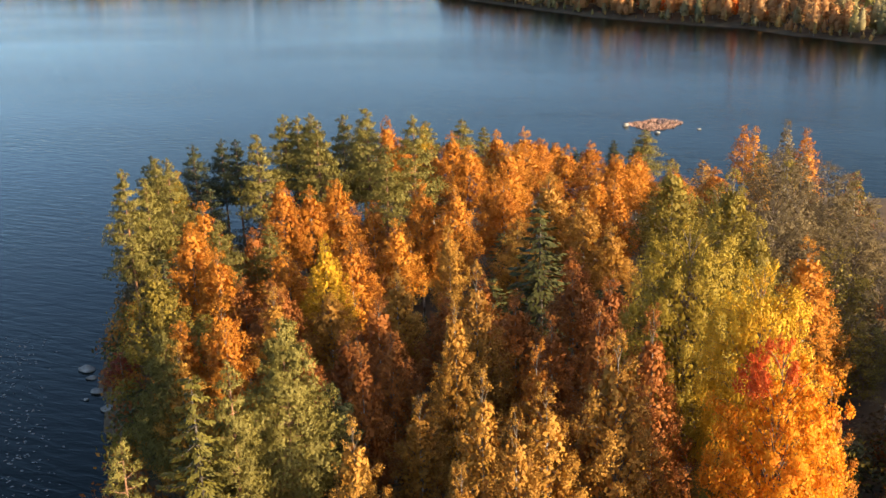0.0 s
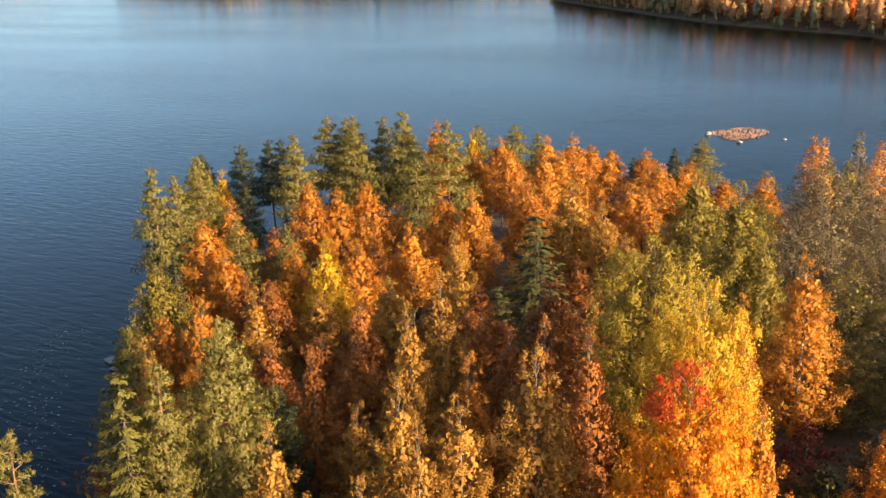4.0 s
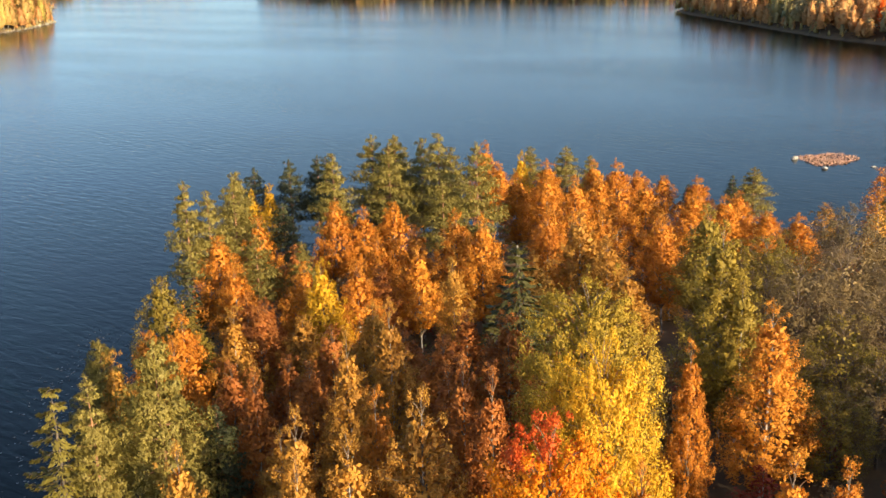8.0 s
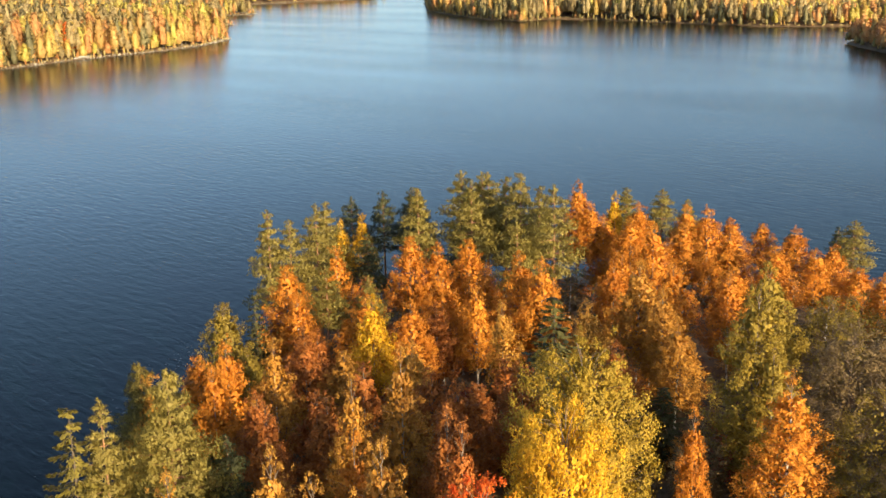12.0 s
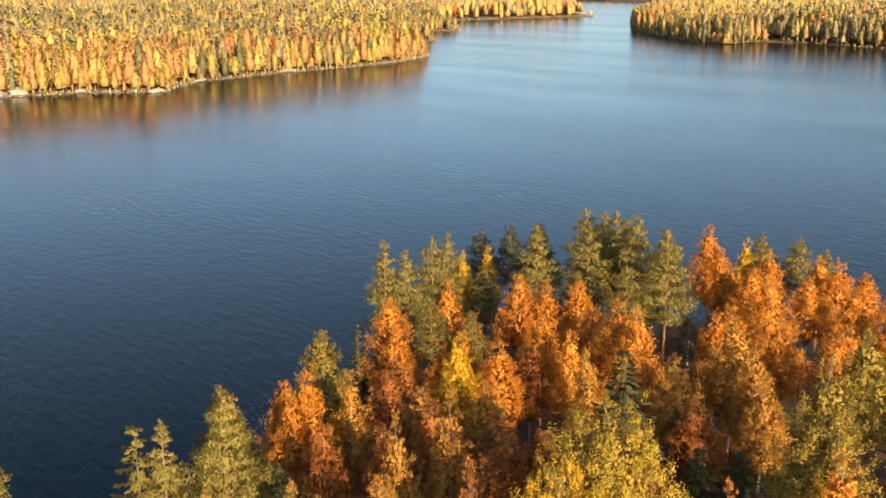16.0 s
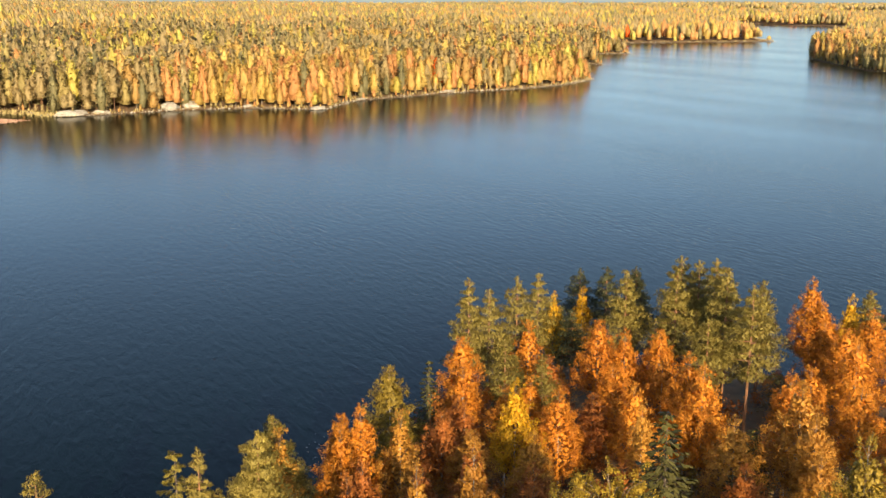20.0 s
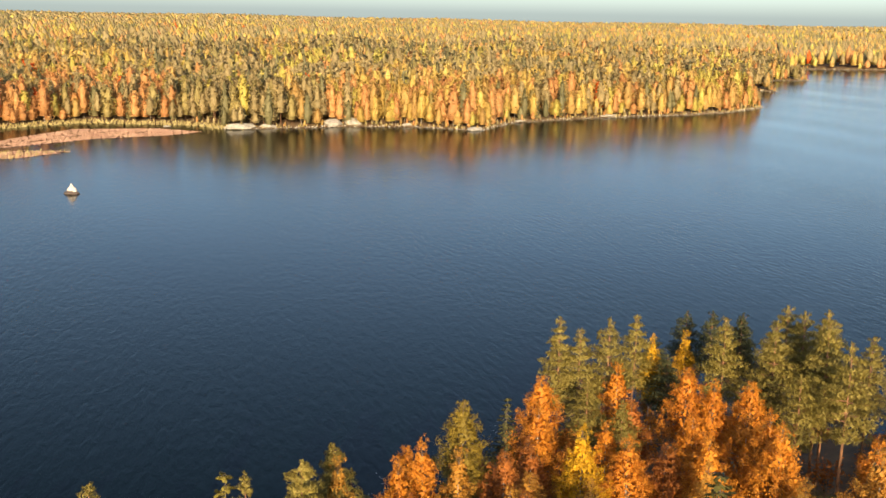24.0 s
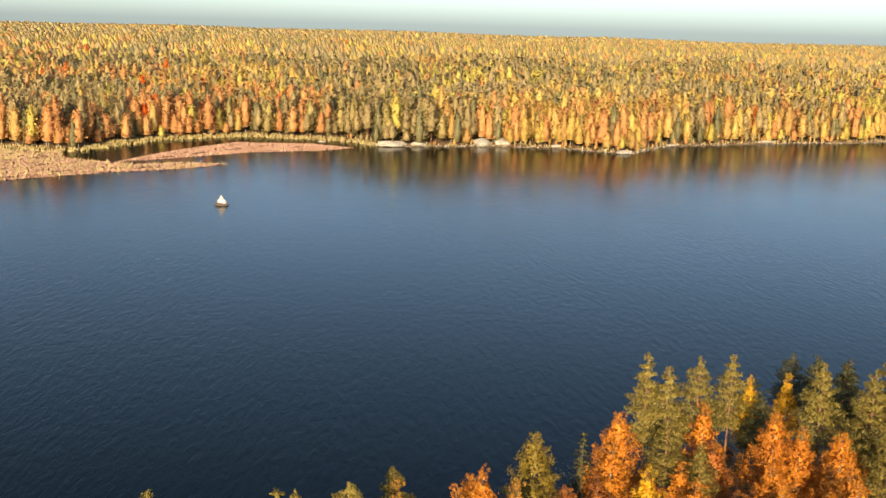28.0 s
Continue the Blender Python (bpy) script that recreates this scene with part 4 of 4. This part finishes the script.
# bushes that lean over the far water line
edge_line = []
for line in (LAKE_WEST[7:28], LAKE_EAST[2:24]):
    for (ax, ay), (bx, by) in zip(line, line[1:]):
        n = max(1, int(math.hypot(bx - ax, by - ay) / 1.2))
        edge_line += [(ax + (bx - ax) * k / n, ay + (by - ay) * k / n) for k in range(n)]
edge_line = np.array(edge_line) + wr.normal(size=(len(edge_line), 2)) * 1.4
edge_line = edge_line[shore_distance(edge_line[:, 0], edge_line[:, 1]) > 0.5]
tint = wr.integers(0, 4, len(edge_line))
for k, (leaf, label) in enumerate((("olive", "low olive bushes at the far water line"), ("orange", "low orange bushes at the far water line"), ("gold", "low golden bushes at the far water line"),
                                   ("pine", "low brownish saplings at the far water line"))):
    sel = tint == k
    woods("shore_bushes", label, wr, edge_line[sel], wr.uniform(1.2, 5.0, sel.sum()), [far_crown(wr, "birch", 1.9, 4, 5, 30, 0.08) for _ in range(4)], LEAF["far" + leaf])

# the stand goes on unseen behind, under the flight, added to shade near trees
gx2, gy2 = np.meshgrid(np.arange(-22, 97, 5.0), np.arange(-46, 33, 5.0))
stand = np.stack([gx2.ravel(), gy2.ravel()], 1) + wr.uniform(-1.8, 1.8, (gx2.size, 2))
east = np.stack([c.ravel() for c in np.meshgrid(np.arange(40, 92, 5.0), np.arange(35, 72, 5.0))], 1)
stand = np.concatenate([stand, east + wr.uniform(-1.8, 1.8, east.shape)])
stand = stand[shore_distance(stand[:, 0], stand[:, 1]) > 3]
woods("birch_stand", "unseen orange birch wood added behind the view to shade the near trees", wr, stand, wr.uniform(11.0, 15.5, len(stand)), [far_crown(wr, "birch", 1.5, 6, 6, 160, 0.026) for _ in range(6)], LEAF["orange"])


# ============ water's edge: stones, reeds, floating leaves ============
def boulder(name, x, y, size, material, label, seed, z=None, parent=None, peak=0.0):
    """A weathered stone: a dented, flattened lump with broken facets, sunk a little into what it lies on."""
    rng = np.random.default_rng(seed)
    bm = bmesh.new()
    bmesh.ops.create_icosphere(bm, subdivisions=3, radius=1.0)
    off = rng.uniform(-9, 9, 3)
    for v in bm.verts:
        p = v.co.copy()
        q = Vector((p.x * 1.1 + off[0], p.y * 1.1 + off[1], p.z * 1.1 + off[2]))
        d = 1 + 0.38 * noise.noise(q) + 0.14 * noise.noise(q * 3.1)
        w = 1 - peak * max(p.z, 0)
        v.co = Vector((p.x * size[0] * d * w, p.y * size[1] * d * w, max(p.z, -0.4) * size[2] * d))
    me = bpy.data.meshes.new(name)
    bm.to_mesh(me)
    bm.free()
    me.materials.append(material)
    ob = new(name, me)
    if parent:
        ob.parent = parent
        ob.location = (x, y, z)
        return tagged(ob, label)
    ground_z = float(ground_height(np.array(x), np.array(y)))
    ob.matrix_basis = pose(x, y, (max(ground_z, -0.25) + 0.1 * size[2]) if z is None else z, 0, 0, rng.uniform(-18, 18))
    return tagged(ob, label, "boulder")


for k, (x, y, s) in enumerate([(-33.2, 91.6, 0.6), (-32.2, 89.6, 0.35), (-30.8, 86.6, 0.45), (-28.8, 83.0, 0.5), (-31.3, 85.0, 0.2)]):
    tagged(boulder("boulder", x, y, (s * 1.3, s, s * 0.6), STONE, "grey granite boulder in shallow water by the bank", 100 + k, 0.05), group="stones by the point")

# bleached rock that stands out of the lake
rock = tagged(new("white_topped_rock"), "pale jagged rock on a dark wet base out in the lake", "rock")
rock.matrix_basis = pose(-236.6, 110.2, 0, 0, 0, 25)
boulder("base", 0, 0, (2.0, 1.7, 0.8), rough_material("wet_stone", [(0.3, (0.05, 0.04, 0.035)), (0.7, (0.14, 0.10, 0.08))], 1.5), "dark wet stone", 120, 0.15, rock)
boulder("top", -0.1, 0, (1.25, 1.1, 1.9), WHITE_STONE, "bleached pale stone", 121, 0.9, rock, 0.75)
boulder("shoulder", 0.8, 0.2, (0.8, 0.8, 1.0), WHITE_STONE, "bleached pale stone", 124, 0.8, rock, 0.6)

# bare rock on the far shore
for k, (x, y, a, b, c) in enumerate([(-362.0, 222.0, 8.0, 4.0, 2.0), (-359.5, 233.5, 4.0, 2.6, 1.6), (-353.5, 262.0, 5.0, 4.0, 3.2), (-351.0, 271.0, 4.5, 4.0, 3.0), (-312.5, 309.0, 5.0, 3.0, 1.2),
                                     (-330.5, 350.0, 4.0, 2.0, 1.0), (-329.5, 408.0, 6.0, 2.6, 1.3), (-385.0, 199.0, 2.2, 1.6, 1.0), (-338.5, 291.5, 3.5, 2.2, 1.1)]):
    tagged(boulder("outcrop", x, y, (b * 0.8, a * 0.85, c * 0.75), PALE_ROCK, "pale granite outcrop at the foot of the far forest", 130 + k), group="outcrops on the far shore")


def along(points, step):
    """Places every so many metres along a broken line."""
    out = []
    for (ax, ay), (bx, by) in zip(points, points[1:]):
        n = max(1, int(math.hypot(bx - ax, by - ay) / step))
        out += [(ax + (bx - ax) * k / n, ay + (by - ay) * k / n) for k in range(n)]
    return np.array(out)


er = np.random.default_rng(21)
bank = along(LAKE_WEST[7:], 0.9)
bank = bank[(bank[:, 1] < 1200)]
pts = np.repeat(bank, 2, 0) + er.normal(size=(2 * len(bank), 2)) * 0.9
pz = np.maximum(ground_height(pts[:, 0], pts[:, 1]), 0.0)
c = np.column_stack([pts, pz + 0.12])
s = sprays(er, c, 0.42, np.tile((0.7, 0.7, 0.0), (len(c), 1)), 0.3, 0.8)
s[:, :, 2] = np.maximum(s[:, :, 2], 0.02)
tagged(new("shore_stones", quads_mesh("shore_stones", s, PALE_ROCK)), "pale stones strewn along the far water line", "stones", kind="stuff")


def tufts(rng, xy, height, z, material, name, label, category, blade=0.22):
    """Standing grass or reed: upright slim blades in small bunches."""
    n = len(xy)
    base = np.column_stack([xy, np.full(n, z) if np.isscalar(z) else z])
    a = rng.uniform(0, 6.283, n)
    side = np.stack([np.cos(a), np.sin(a), 0 * a], 1) * (blade * rng.uniform(0.6, 1.4, n))[:, None]
    h = height * rng.uniform(0.5, 1.3, n)
    tip = base + np.stack([rng.normal(size=n) * 0.3, rng.normal(size=n) * 0.3, h], 1)
    q = np.stack([base - side, base + side, tip + side * 0.5, tip - side * 0.5], 1)
    return tagged(new(name, quads_mesh(name, q, material, np.tile((0.3, -0.3, 0.9), (n, 1)), 0.7)), label, category, kind="stuff")


def inside(poly, p):
    poly = np.array(poly, float)
    hit = np.zeros(len(p), bool)
    for (ax, ay), (bx, by) in zip(poly, np.roll(poly, -1, 0)):
        cross = (ay > p[:, 1]) != (by > p[:, 1])
        hit ^= cross & (p[:, 0] < (bx - ax) * (p[:, 1] - ay) / ((by - ay) or 1e-9) + ax)
    return hit


def fill_bed(rng, poly, per_m2, ragged=0.35):
    poly = np.array(poly, float)
    lo, hi = poly.min(0), poly.max(0)
    p = rng.uniform(lo, hi, (int(per_m2 * np.prod(hi - lo)), 2))
    p = p[inside(poly, p)]
    patch = np.sin(p[:, 0] * 0.33) * np.sin(p[:, 1] * 0.21 + 1) + 0.6 * np.sin(p[:, 0] * 0.9 + p[:, 1] * 0.5)
    return p[patch > -1.2 + ragged * 2 * rng.uniform(0, 1, len(p)) * (rng.uniform(0, 1, len(p)) < 0.6)]


REED_NEAR = [(-342, 10), (-352, 64), (-354, 87), (-330, 106), (-331, 125), (-322, 138), (-314, 120), (-312, 95), (-302, 58), (-294, 10)]
REED_FAR = [(-336, 99), (-366, 127), (-391, 161), (-378, 192), (-358, 203), (-353, 184), (-355, 158), (-347, 133)]
REED_LEFT = [(-342, 10), (-402, 16), (-388, 62), (-378, 88), (-355, 86), (-352, 64)]
reeds = np.concatenate([fill_bed(er, REED_LEFT, 6.0, 0.4), fill_bed(er, REED_NEAR, 9.0, 0.30), fill_bed(er, REED_FAR, 9.0, 0.45)])
tufts(er, reeds, 0.28, -0.05, REED, "reed_bed", "dry reddish brown reeds standing in the shallow bay", "reeds")
edge = along(LAKE_WEST[2:9], 0.25)
sedge = np.concatenate([np.repeat(edge, 3, 0) + er.normal(size=(3 * len(edge), 2)) * 2.2, fill_bed(er, REED_LEFT, 0.6, 0.5), fill_bed(er, REED_NEAR, 0.4, 0.8)])
tufts(er, sedge, 0.9, np.maximum(ground_height(sedge[:, 0], sedge[:, 1]), -0.05), SEDGE, "sedge_fringe", "yellow sedge along the edge of the bay", "sedge")
# yellow grass and low bushes along the rest of the far shore
fringe = np.concatenate([along(LAKE_WEST[8:], 0.7), along(LAKE_EAST[3:11], 1.0)])
fringe = fringe[fringe[:, 1] < 1200]
fringe = np.repeat(fringe, 2, 0) + er.normal(size=(2 * len(fringe), 2)) * 1.3
inland = shore_distance(fringe[:, 0], fringe[:, 1]) > 0.2
fringe = fringe[inland]
tufts(er, fringe, 1.1, ground_height(fringe[:, 0], fringe[:, 1]), SEDGE, "shore_grass", "yellow grass along the far water line", "grass")
# small island of reeds with two stones
a, r = er.uniform(0, 6.283, 1300), np.sqrt(er.uniform(0, 1, 1300))
islet = np.column_stack([40.6 + 4.8 * r * np.cos(a) * (1 + 0.2 * np.sin(3 * a)), 198.6 + 5.2 * r * np.sin(a) * (1 + 0.25 * np.sin(2 * a))])
tufts(er, islet, 0.22, -0.03, RED_REED, "reed_islet", "small islet of reddish dry reeds in the lake", "reeds", 0.10)
tagged(boulder("boulder", 35.0, 198.6, (0.6, 0.55, 0.5), STONE, "grey stone at the edge of the reed islet", 151, 0.08), group="stones by the islet")
tagged(boulder("boulder", 39.4, 191.0, (0.55, 0.5, 0.35), STONE, "low wet stone in front of the reed islet", 152, 0.05), group="stones by the islet")
tagged(boulder("boulder", 47.4, 193.0, (0.4, 0.3, 0.2), STONE, "low wet stone in front of the reed islet", 153, 0.04), group="stones by the islet")
# floating leaves off the point
lr = np.random.default_rng(31)
LILY_LINE = along([(-42, 99), (-39, 88), (-35, 78), (-31, 70), (-29, 62)], 0.5)
pick = LILY_LINE[lr.integers(0, len(LILY_LINE), 260)] + lr.normal(size=(260, 2)) * (1.5, 1.5)
pick = pick[shore_distance(pick[:, 0], pick[:, 1]) < -1.0]
q = []
for x, y in pick:
    a, r = lr.uniform(0, 6.28), lr.uniform(0.08, 0.19)
    q.append([(x + r * math.cos(a + t) * (1 if k % 2 else 0.8), y + r * math.sin(a + t) * (1 if k % 2 else 0.8), 0.012 + 0.006 * k) for k, t in enumerate((0, 1.57, 3.14, 4.71))])
tagged(new("floating_leaves", quads_mesh("floating_leaves", np.array(q), rough_material("floating_leaf", [(0.3, (0.08, 0.06, 0.05)), (0.7, (0.24, 0.20, 0.17))], 2.0, 0.1, 0.02, 0.5))),
       "pale brown lily leaves floating by the bank", "leaves", kind="stuff")
